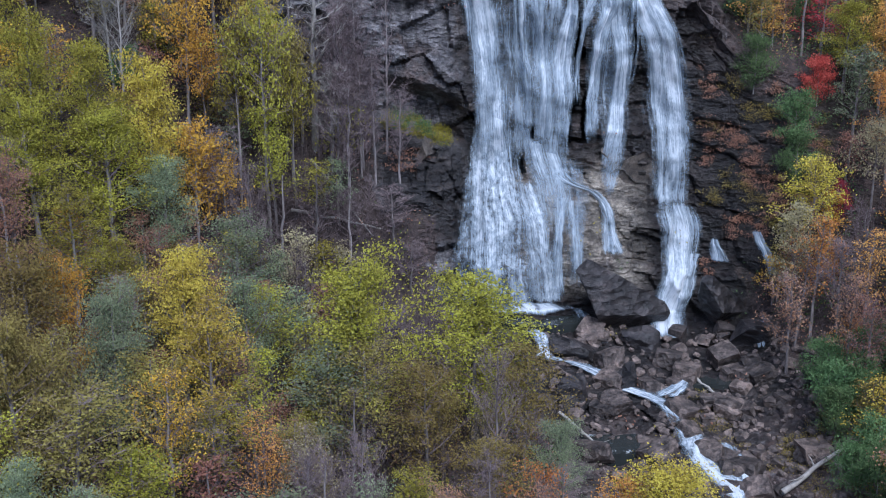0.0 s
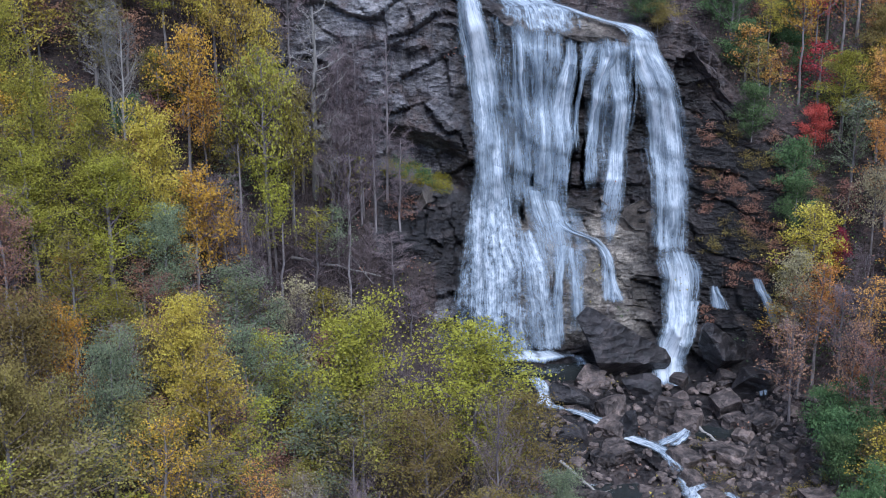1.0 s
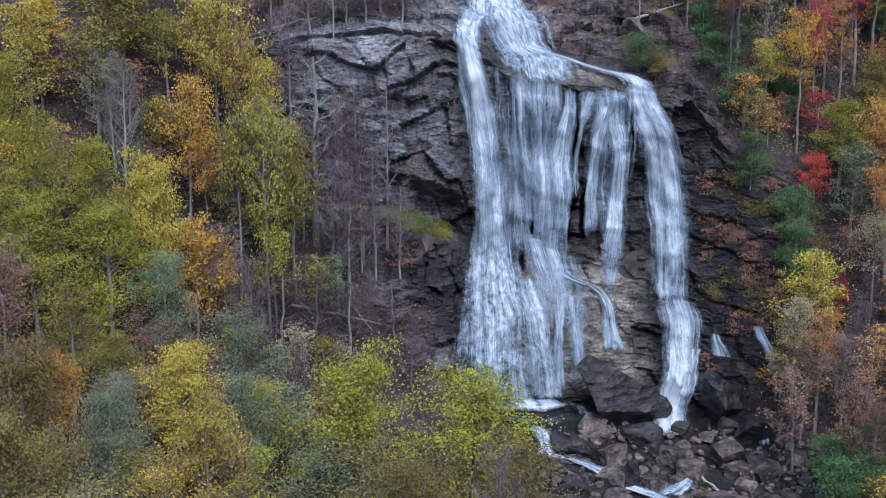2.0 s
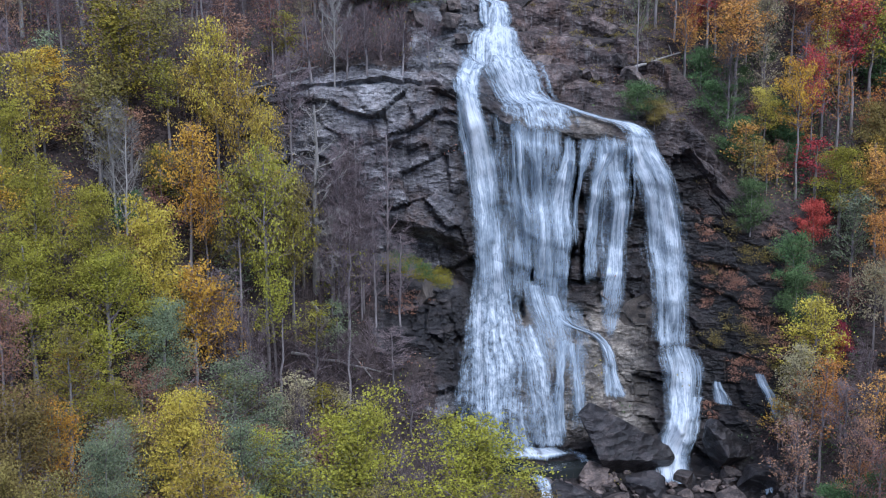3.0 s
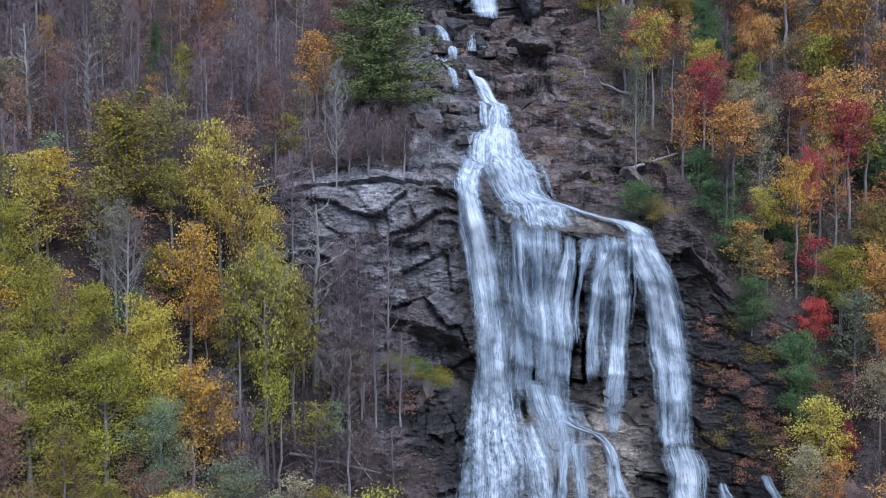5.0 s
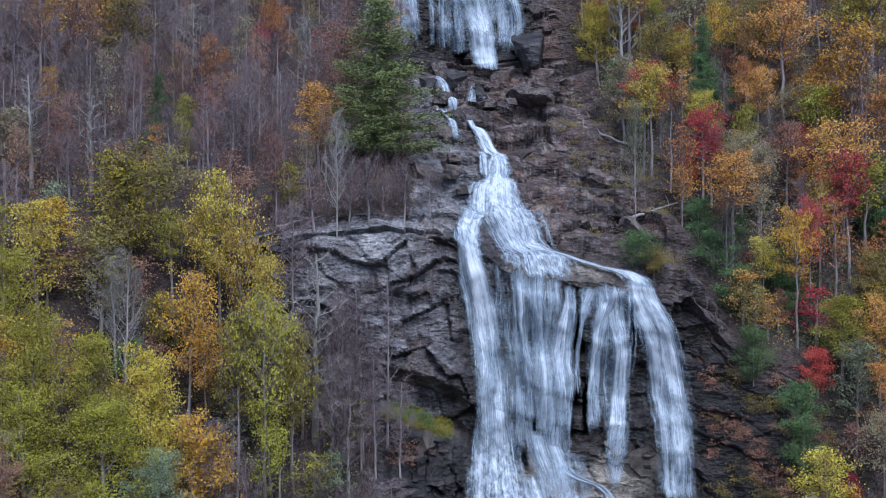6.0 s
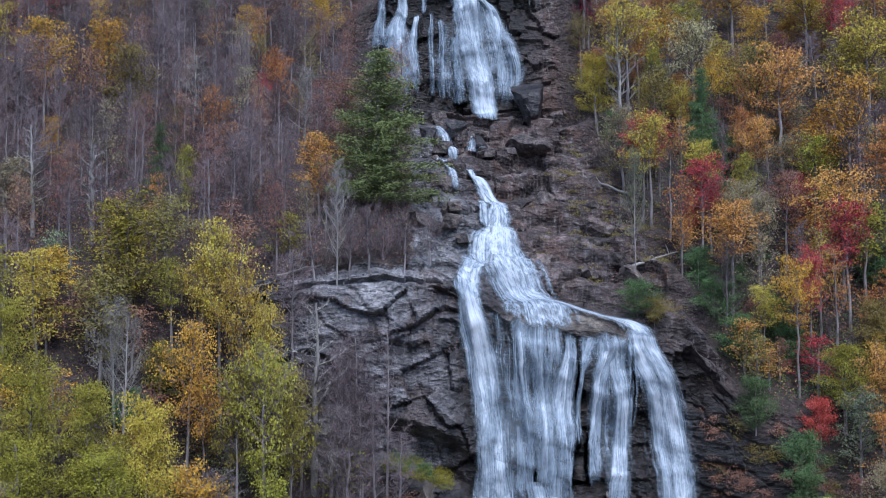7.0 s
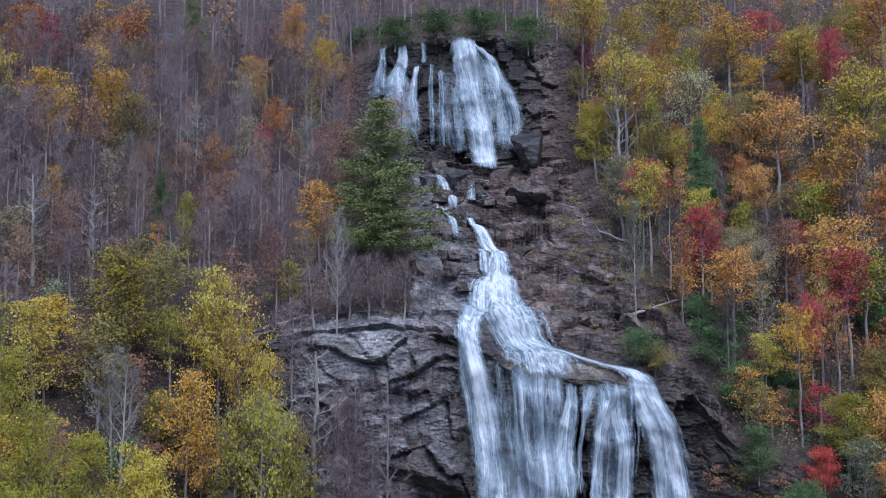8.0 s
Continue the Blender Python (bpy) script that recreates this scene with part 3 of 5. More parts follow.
sheet(middle_cascade, 0.6, 25, (14.5, 6.1, 2.0, 0.6), (17.5, 6.07, 2.4, 0.55), (20.5, 6.05, 2.6, 0.5), (23.5, 6.04, 2.6, 0.5), (26.2, 6.025, 2.6, 0.65), (27.4, 6.0, 2.4, 0.75), lace=0.9)
strand(middle_cascade, 0.3, 26, (3.6, 6.63, 0.6, 0.6), (5.2, 6.57, 0.8, 0.85), (6.5, 6.53, 1.2, 0.85), (8.0, 6.49, 1.2, 0.85), (8.8, 6.43, 1.3, 0.85), (8.4, 6.36, 1.7, 0.85), lace=0.9)
strand(middle_cascade, 0.3, 27, (6.1, 6.48, 0.5, 0.7), (6.2, 6.36, 0.6, 0.7), lace=0.9)
strand(middle_cascade, 0.3, 29, (-2.4, 6.85, 0.7, 0.7), (-0.2, 6.82, 0.8, 0.75), (1.6, 6.72, 0.7, 0.7), (1.9, 6.66, 0.6, 0.5), lace=0.9)
strand(middle_cascade, 0.3, 30, (5.8, 6.83, 0.9, 0.8), (5.6, 6.77, 1.4, 0.8), lace=0.9)
strand(middle_cascade, 0.3, 31, (-0.8, 6.68, 0.8, 0.65), (1.3, 6.57, 0.7, 0.65), (1.8, 6.51, 1.0, 0.6), lace=0.9)
upper_waterfall = waterfall("upper_waterfall", "tall white waterfall over a dark upper cliff")
sheet(upper_waterfall, 0.5, 32, (3.6, 7.99, 2.2, 0.85), (4.0, 7.9, 2.5, 0.8), (4.8, 7.75, 3.2, 0.65), (5.4, 7.54, 3.2, 0.6), (6.6, 7.3, 3.0, 0.65), (7.7, 7.05, 2.5, 0.8), (8.3, 6.96, 2.3, 0.85), fade=0.04)
sheet(upper_waterfall, 0.4, 33, (8.8, 7.8, 1.7, 0.6), (11.0, 7.6, 2.5, 0.5), (12.0, 7.42, 3.2, 0.45), (12.7, 7.3, 3.3, 0.4), (11.6, 7.1, 2.6, 0.3), (10.6, 7.0, 1.8, 0.3), fade=0.2)
sheet(upper_waterfall, 0.35, 62, (6.0, 7.9, 4.0, 0.28), (7.6, 7.7, 5.6, 0.3), (8.2, 7.45, 6.4, 0.26), (8.8, 7.2, 6.4, 0.22), (8.8, 7.02, 4.6, 0.22), fade=0.15)
sheet(upper_waterfall, 0.35, 63, (-9.0, 7.72, 3.0, 0.42), (-8.6, 7.5, 3.9, 0.36), (-7.8, 7.2, 4.0, 0.26), (-7.2, 7.04, 4.0, 0.15), fade=0.2)
sheet(upper_waterfall, 0.35, 64, (-0.5, 7.74, 3.6, 0.1), (0.5, 7.4, 4.2, 0.12), (1.2, 7.04, 4.6, 0.15), fade=0.2)
strand(upper_waterfall, 0.5, 34, (6.2, 7.93, 0.9, 0.8), (8.8, 7.84, 1.0, 0.75), (10.0, 7.74, 1.2, 0.6), (10.6, 7.55, 1.1, 0.5))
strand(upper_waterfall, 0.5, 35, (-12.0, 8.01, 0.7, 0.7), (-12.2, 7.85, 0.8, 0.6), (-12.6, 7.68, 1.3, 0.45), (-12.6, 7.5, 1.6, 0.3))
strand(upper_waterfall, 0.5, 36, (-8.1, 8.0, 0.7, 0.8), (-8.2, 7.84, 0.9, 0.75), (-8.9, 7.7, 1.8, 0.65), (-9.2, 7.6, 2.6, 0.6), (-8.7, 7.41, 2.6, 0.5), (-7.7, 7.15, 2.6, 0.32))
strand(upper_waterfall, 0.5, 37, (-5.2, 7.78, 0.5, 0.7), (-6.0, 7.54, 1.0, 0.55), (-5.6, 7.15, 1.3, 0.4))
strand(upper_waterfall, 0.4, 38, (-2.5, 7.8, 0.45, 0.42), (-2.1, 7.08, 0.6, 0.2))
strand(upper_waterfall, 0.4, 39, (-0.6, 7.74, 0.5, 0.42), (-0.2, 7.06, 0.8, 0.2))
strand(upper_waterfall, 0.4, 40, (2.2, 7.6, 0.9, 0.35), (2.9, 7.04, 1.4, 0.35))
strand(upper_waterfall, 0.4, 41, (-4.0, 8.0, 0.4, 0.5), (-3.9, 7.8, 0.5, 0.4))
stream_rapids = waterfall("stream_rapids", "white mountain stream tumbling between boulders")
strand(stream_rapids, 0.5, 42, (11.2, 3.88, 0.63, 0.64), (12.6, 3.84, 0.72, 0.74), (12.8, 3.75, 0.63, 0.84), (12.5, 3.67, 0.72, 0.74), lace=1.3)
strand(stream_rapids, 0.5, 43, (18.0, 4.0, 0.63, 0.44), (19.4, 3.88, 1.08, 0.44), (20.0, 3.75, 1.26, 0.44), lace=1.3)
strand(stream_rapids, 0.5, 44, (12.6, 3.68, 0.72, 0.54), (16.1, 3.64, 0.81, 0.59), (19.6, 3.57, 1.08, 0.69), (21.5, 3.49, 1.26, 0.74), (23.7, 3.46, 1.26, 0.69), (25.4, 3.43, 1.08, 0.64), (26.6, 3.36, 1.08, 0.44), (27.5, 3.29, 1.08, 0.54), lace=1.3)
strand(stream_rapids, 0.5, 45, (30.8, 3.61, 0.63, 0.54), (28.6, 3.51, 0.72, 0.69), (26.3, 3.45, 0.99, 0.64), lace=1.3)
sheet(stream_rapids, 0.5, 46, (27.5, 3.3, 0.9, 0.64), (28.5, 3.23, 1.44, 0.79), (28.0, 3.16, 1.44, 0.74), (28.9, 3.09, 1.53, 0.79), (30.6, 3.01, 1.53, 0.79), (31.7, 2.95, 1.89, 0.74), (32.4, 2.7, 1.98, 0.64), lace=1.3)
strand(stream_rapids, 0.5, 47, (31.7, 3.22, 0.54, 0.64), (32.3, 3.13, 0.72, 0.74), (32.5, 3.04, 0.9, 0.74), (32.4, 2.95, 1.08, 0.64), lace=1.3)


def pool(x, y, rx, ry, seed, label):
    """A still pool with an uneven shore."""
    gen = random.Random(seed)
    n, lift = 40, gen.uniform(0.2, 0.35)
    ring = [(x + rx * math.cos(a) * (1 + 0.22 * noise.noise(Vector((math.cos(a) * 1.5, math.sin(a) * 1.5, seed)))),
             y + ry * math.sin(a) * (1 + 0.22 * noise.noise(Vector((math.cos(a) * 1.5, math.sin(a) * 1.5, seed + 9)))))
            for a in (2 * math.pi * i / n for i in range(n))]
    z = ground_z(x, y) + lift
    verts = [(x, y, z)] + [(a, b, z) for a, b in ring] + [(a, b, z - 1.5) for a, b in ring]
    faces = [(0, 1 + i, 1 + (i + 1) % n) for i in range(n)] + [(1 + i, 1 + n + i, 1 + n + (i + 1) % n, 1 + (i + 1) % n) for i in range(n)]
    tagged(new("pool", mesh_of("pool", verts, faces, M_POOL)), label, "pool", kind="structure")


pool(12.5, 128.6, 7.0, 3.0, 1, "dark plunge pool with foam at the foot of the falls")
pool(34, 118, 6.0, 2.6, 2, "shallow brown pool among the boulders")
pool(19, 106, 3.6, 3.0, 3, "shallow brown pool among the boulders")


# ---- rocks ----
def boulder_mesh(seed, squash):
    bm = bmesh.new()
    bmesh.ops.create_icosphere(bm, subdivisions=3, radius=1)
    rng = random.Random(seed)
    turn = Euler([rng.uniform(-0.35, 0.35) for _ in range(3)]).to_matrix()
    cuts = [(turn @ Vector(d), rng.uniform(0.42, 0.68)) for d in ((1, 0, 0), (-1, 0, 0), (0, 1, 0), (0, -1, 0), (0, 0, 1), (0, 0, -1))]
    cuts += [(Vector((rng.gauss(0, 1), rng.gauss(0, 1), rng.gauss(0, 1))).normalized(), rng.uniform(0.55, 0.75)) for _ in range(5)]
    for v in bm.verts:
        for nrm, d in cuts:
            over = v.co.dot(nrm) - d
            if over > 0:
                v.co -= nrm * over * 0.98
        v.co *= (1 + 0.04 * noise.noise(v.co * 1.7 + Vector((seed, 0, 0))) + 0.035 * noise.noise(v.co * 6)) * 1.35
        v.co.z *= squash
    me = bpy.data.meshes.new("boulder")
    bm.to_mesh(me)
    bm.free()
    me.materials.append(M_BOULDER)
    return me


def tan_material():
    k = Mat("tan_wet_rock")
    a, b = k.noise(0.5, 6, 0.65), k.noise(3.0, 5, 0.7)
    val = k.math("ADD", k.math("MULTIPLY", a, 0.7), k.math("MULTIPLY", b, 0.3))
    col = k.ramp(val, (0.36, (0.03, 0.027, 0.027)), (0.52, (0.12, 0.1, 0.085)), (0.68, (0.27, 0.23, 0.19)))
    k.bump(val, 1.0, 0.4)
    return k.done(col, 0.45)


M_TAN = tan_material()
BOULDERS = [boulder_mesh(i, 0.55 + 0.06 * (i % 5)) for i in range(9)]


def slab_mesh(seed):
    """A large angular block: few flat faces with slightly broken edges."""
    bm = bmesh.new()
    bmesh.ops.create_icosphere(bm, subdivisions=4, radius=1)
    gen = random.Random(seed)
    cuts = [(Vector((gen.gauss(0, 1), gen.gauss(0, 1), gen.gauss(0, 0.8))).normalized(), gen.uniform(0.3, 0.7)) for _ in range(12)]
    for v in bm.verts:
        for nrm, d in cuts:
            over = v.co.dot(nrm) - d
            if over > 0:
                v.co -= nrm * over
        v.co *= 1 + 0.05 * noise.noise(v.co * 3 + Vector((seed, 0, 0))) + 0.03 * noise.noise(v.co * 9)
    me = bpy.data.meshes.new("boulder")
    bm.to_mesh(me)
    bm.free()
    me.materials.append(M_WET)
    return me


def wet_material():
    k = Mat("dark_wet_rock")
    a, b = k.noise(0.5, 6, 0.7, stretch=(1.0, 1.0, 2.2)), k.noise(2.5, 5, 0.7)
    val = k.math("ADD", k.math("MULTIPLY", a, 0.7), k.math("MULTIPLY", b, 0.3))
    col = k.ramp(val, (0.36, (0.011, 0.011, 0.013)), (0.53, (0.044, 0.039, 0.041)), (0.68, (0.13, 0.11, 0.105)))
    tilt, shade = k.facets(0.7, (0.7, 0.7, 1.2))
    col = k.mix(0.7, col, k.ramp(shade, (0.0, grey(0.4)), (1.0, grey(1.6))), "MULTIPLY")
    k.bump(k.math("ADD", val, tilt), 1.0, 0.6)
    return k.done(col, 0.42)


M_WET = wet_material()
SLABS = [slab_mesh(i) for i in (3, 5, 8, 12)]


def slab(x, y, lift, sx, sy, sz, i, rx, ry, rz, label):
    ob = new("boulder", SLABS[i])
    ob.matrix_basis = pose(x, y, ground_z(x, y) + lift, rx, ry, rz) @ Matrix.Diagonal((sx, sy, sz, 1))
    if "dark" not in label:
        ob.material_slots[0].link = "OBJECT"
        ob.material_slots[0].material = M_BOULDER
    return tagged(ob, label, "boulder", "boulders")


def boulder(x, y, size, i, tilt=0.0, turn=0.0, label="angular dark grey boulder in the stream bed", sink=0.3, tall=1.0):
    ob = new("boulder", BOULDERS[i % 9])
    ob.matrix_basis = pose(x, y, ground_z(x, y) + size * (0.45 - sink), tilt, tilt * 0.6, turn) @ Matrix.Diagonal((size, size * 0.8, size * tall, 1))
    return tagged(ob, label, "boulder", "boulders")


def fall_stone(x, level, size, i, turn):
    """A worn pale stone bedded in the rock face under the falling water."""
    y, z = (float(a) for a in contour(x, level))
    ob = new("boulder", SLABS[i % 4])
    ob.matrix_basis = pose(x, y + size * 0.3, z, 14, -20 + 13 * (i % 3), turn) @ Matrix.Diagonal((size * 1.5, size * 1.1, size * 1.25, 1))
    ob.material_slots[0].link = "OBJECT"
    ob.material_slots[0].material = M_TAN
    return tagged(ob, "pale tan wet boulder bedded in the rock face under the falls", "boulder", "boulders")


for i, (x, level, size) in enumerate(((26.6, 5.0, 3.6), (23.4, 5.08, 2.2), (-2.5, 4.95, 2.6))):
    fall_stone(x, level, size, i, i * 53)


slab(22.4, 127.8, 3.0, 8.4, 5.6, 7.0, 3, 6, -18, 15, "huge dark wet boulder at the foot of the falls")
slab(25.4, 124.6, 0.8, 3.6, 3.4, 2.8, 1, -8, -12, 70, "large dark wet boulder beside the falls")
slab(16.5, 121.5, 0.6, 4.6, 4.0, 2.8, 2, 6, 10, 30, "flat dark wet boulder below the plunge pool")
slab(36.5, 128.5, 3.0, 5.6, 4.5, 4.8, 3, 6, -14, 40, "large dark wet boulder beside the falls")
slab(39.5, 123.5, 1.6, 5.2, 4.0, 3.0, 1, 0, 6, 150, "low dark ledge of wet rock beside the stream")
slab(22.0, 116.0, 0.4, 3.8, 3.2, 2.4, 3, 8, 10, 200, "dark wet boulder in the stream bed")
slab(15.0, 113.0, 0.8, 3.8, 3.4, 3.0, 0, -8, 12, 250, "dark wet boulder in the stream bed")
slab(16.2, 186.0, 4.6, 5.8, 4.6, 5.4, 1, 8, -20, 30, "big dark boulder beside the upper fall")
slab(2.0, 180.5, 1.5, 3.6, 3.0, 3.2, 2, -10, 10, 80, "dark boulder below the upper fall")
slab(6.4, 179, 1.0, 2.4, 2.2, 2.6, 3, 10, 0, 10, "dark boulder below the upper fall")
slab(14, 178, 0.6, 6.5, 5.0, 2.6, 0, 12, -16, 140, "big brown slab on the rocky slope")
slab(-2.6, 179, 1.0, 3.0, 2.6, 2.6, 1, 6, 0, 40, "dark boulder below the upper fall")
slab(23, 160, -0.9, 6.0, 5.0, 2.4, 2, 14, -10, 20, "broad brown slab beside the cascade")
slab(28, 150, -0.8, 5.0, 4.0, 2.6, 3, 12, -12, 60, "broad brown slab beside the cascade")
slab(-4, 152, 0.6, 5.6, 4.0, 2.4, 0, 10, 8, 300, "grey slab beside the cascade")
slab(13, 168, -0.7, 5.5, 4.0, 2.0, 1, 12, -8, 10, "broad brown slab beside the cascade")
rng = random.Random(4)
for n in range(150):
    y = rng.uniform(84, 129)
    x = rng.uniform(12, 42) + (112 - y) * 0.1
    boulder(x, y, rng.choice((0.5, 0.7, 0.9, 1.2, 1.2, 1.8, 2.4)), rng.randrange(9), rng.uniform(-14, 14), rng.uniform(0, 360))
for n in range(110):
    y = rng.uniform(90, 119)
    boulder(rng.uniform(29, 47) - (105 - y) * 0.1, y, rng.choice((0.4, 0.6, 0.8, 1.0, 1.4)), rng.randrange(9), rng.uniform(-20, 20), rng.uniform(0, 360), "weathered brown-grey boulder on the stream bank")
for n in range(60):
    y = rng.uniform(150, 188)
    x = rng.choice((rng.uniform(-4, 3), rng.uniform(14, 30) - (y - 150) * 0.3))
    boulder(x, y, rng.choice((0.7, 1.0, 1.5, 2.2)), rng.randrange(9), rng.uniform(-14, 14), rng.uniform(0, 360), "weathered grey rock on the cascade slope")


# ---- trees ----
def tube(verts, faces, pts, radii, sides):
    base = len(verts)
    for i, (p, r) in enumerate(zip(pts, radii)):
        d = (pts[min(i + 1, len(pts) - 1)] - pts[max(i - 1, 0)]).normalized()
        a = d.orthogonal().normalized()
        b = d.cross(a)
        for k in range(sides):
            w = 2 * math.pi * k / sides
            verts.append(p + (a * math.cos(w) + b * math.sin(w)) * r)
    for i in range(len(pts) - 1):
        for k in range(sides):
            j, k2 = base + i * sides, (k + 1) % sides
            faces.append((j + k, j + k2, j + sides + k2, j + sides + k))


def rand_dir(rng, up=0.0):
    return Vector((rng.gauss(0, 1), rng.gauss(0, 1), rng.gauss(0, 1) + up)).normalized()


def skeleton(rng, height, spread, first, limbs, rise, twigs, stout=1.0):
    """A trunk, its limbs and twigs as meshes, and the ends from which leaves hang."""
    tv, tf, lv, lf, ends = [], [], [], [], []
    lean = Vector((rng.gauss(0, 0.03), rng.gauss(0, 0.03), 0))
    pts = [Vector((0, 0, -0.8))]
    for i in range(1, 8):
        pts.append(Vector((0, 0, height * 0.97 * i / 7)) + lean * height * i / 7 + rand_dir(rng) * 0.009 * height * (i > 1))
    r0 = height * 0.0135 * stout
    tube(tv, tf, pts, [r0 * (1.25 - i / 7.2) + 0.02 for i in range(8)], 6)

    def along(f):
        q = min(f * 7, 6.999)
        return pts[int(q)].lerp(pts[int(q) + 1], q - int(q))

    for n in range(limbs):
        f = first + (0.97 - first) * (n + rng.random()) / limbs
        g = (f - first) / (1 - first)
        reach = 1.3 * spread * (0.55 + 0.6 * math.sin(math.pi * min(1, 0.25 + 0.72 * g))) * rng.uniform(0.6, 1.1) * (1 - 0.35 * g)
        w = n * 2.4 + rng.uniform(-0.6, 0.6)
        way = Vector((math.cos(w), math.sin(w), rise * rng.uniform(0.5, 1.4)))
        p = along(f)
        line = [p]
        for i in range(3):
            way = (way.normalized() + rand_dir(rng) * 0.22 + Vector((0, 0, 0.12))).normalized()
            p = p + way * reach / 3
            line.append(p)
        rl = r0 * 0.46 * (1.1 - 0.6 * g)
        tube(lv, lf, line, [rl, rl * 0.7, rl * 0.45, rl * 0.15], 3)
        ends.append(line[3])
        for i in (1, 2, 3):
            for _ in range(twigs):
                q = line[i - 1].lerp(line[i], rng.random())
                d = (way + rand_dir(rng) * 0.9 + Vector((0, 0, 0.25))).normalized()
                e = q + d * reach * rng.uniform(0.2, 0.42)
                side = d.orthogonal().normalized() * (rl * 0.3 + 0.012)
                b, mid = len(lv), q.lerp(e, 0.5) + rand_dir(rng) * 0.12
                lv.extend((q - side, q + side, mid + side * 0.6, mid - side * 0.6, e))
                lf.append((b, b + 1, b + 2, b + 3))
                lf.append((b + 3, b + 2, b + 4))
                ends.append(e)
                ends.append(q.lerp(e, 0.6))
    return (tv, tf), (lv, lf), ends


def twig_spray(rng, lv, lf, ends, count, length, thick):
    """Fine twigs, each one thin triangle-sided sliver."""
    for e in ends:
        for _ in range(count):
            d = rand_dir(rng, 0.7) * length * rng.uniform(0.5, 1.2)
            side = d.orthogonal().normalized() * thick
            b = len(lv)
            lv.extend((e - side, e + side, e + d))
            lf.append((b, b + 1, b + 2))


def leaves(rng, centres, per, radius, size):
    """Many small leaf clusters round each centre."""
    n = len(centres) * per
    gen = np.random.default_rng(rng.randrange(10 ** 6))
    c = np.repeat(np.array([tuple(e) for e in centres]), per, 0)
    c = c + gen.normal(0, 1, (n, 3)) * np.array((radius, radius, radius * 0.45)) * 0.55
    a = gen.normal(0, 1, (n, 3))
    a /= np.linalg.norm(a, axis=1)[:, None]
    b = np.cross(a, gen.normal(0, 1, (n, 3)))
    b /= np.linalg.norm(b, axis=1)[:, None]
    sz = (size * gen.uniform(0.6, 1.35, n))[:, None]
    v = np.stack((c - a * sz, c + b * sz * 0.8 + a * sz * 0.3, c + a * sz * 0.7 - b * sz * 0.7), 1).reshape(-1, 3)
    f = np.arange(n * 3).reshape(-1, 3).tolist()
    return v, f


def tree_kind(seed, height, spread, first, limbs, rise, twigs, per, radius, size, share=1.0, spray=0, stout=1.0):
    rng = random.Random(seed)
    (tv, tf), (lv, lf), ends = skeleton(rng, height, spread, first, limbs, rise, twigs, stout)
    if spray:
        twig_spray(rng, lv, lf, ends, spray, spread * 0.36, 0.02)
    kept = [e for e in ends if rng.random() < share]
    made = {"trunk": mesh_of("trunk", tv, tf, M_BARK, True), "branchwork": mesh_of("branchwork", lv, lf, M_TWIG)}
    if per and kept:
        made["crown"] = mesh_of("crown", *leaves(rng, kept, per, radius, size), M_OLIVE)
    made["height"] = height
    return made


def conifer_kind(seed, height, spread, tiers, sparse):
    rng = random.Random(seed)
    tv, tf, lv, lf = [], [], [], []
    tube(tv, tf, [Vector((0, 0, -0.8)), Vector((0.05, 0, height * 0.5)), Vector((0, 0.05, height))], [height * 0.012, height * 0.008, 0.03], 6)
    cs = []
    for i in range(tiers):
        f = 0.08 + 0.9 * i / tiers
        for k in range(5):
            if rng.random() < sparse:
                continue
            w = rng.uniform(0, 6.28)
            reach = spread * (1.02 - f) ** 0.75 * rng.uniform(0.45, 1.15)
            b = Vector((0, 0, height * f + rng.uniform(-0.3, 0.3)))
            e = b + Vector((math.cos(w) * reach, math.sin(w) * reach, 0.06 * reach))
            tube(lv, lf, [b, e], [0.05, 0.012], 3)
            m = max(2, int(reach / 0.45))
            cs += [b.lerp(e, (j + 0.6) / m) for j in range(m)]
    return {"trunk": mesh_of("trunk", tv, tf, M_BARK, True), "branchwork": mesh_of("branchwork", lv, lf, M_TWIG),
            "crown": mesh_of("crown", *leaves(rng, cs, 40, 0.7, 0.095), M_PINE), "height": height}


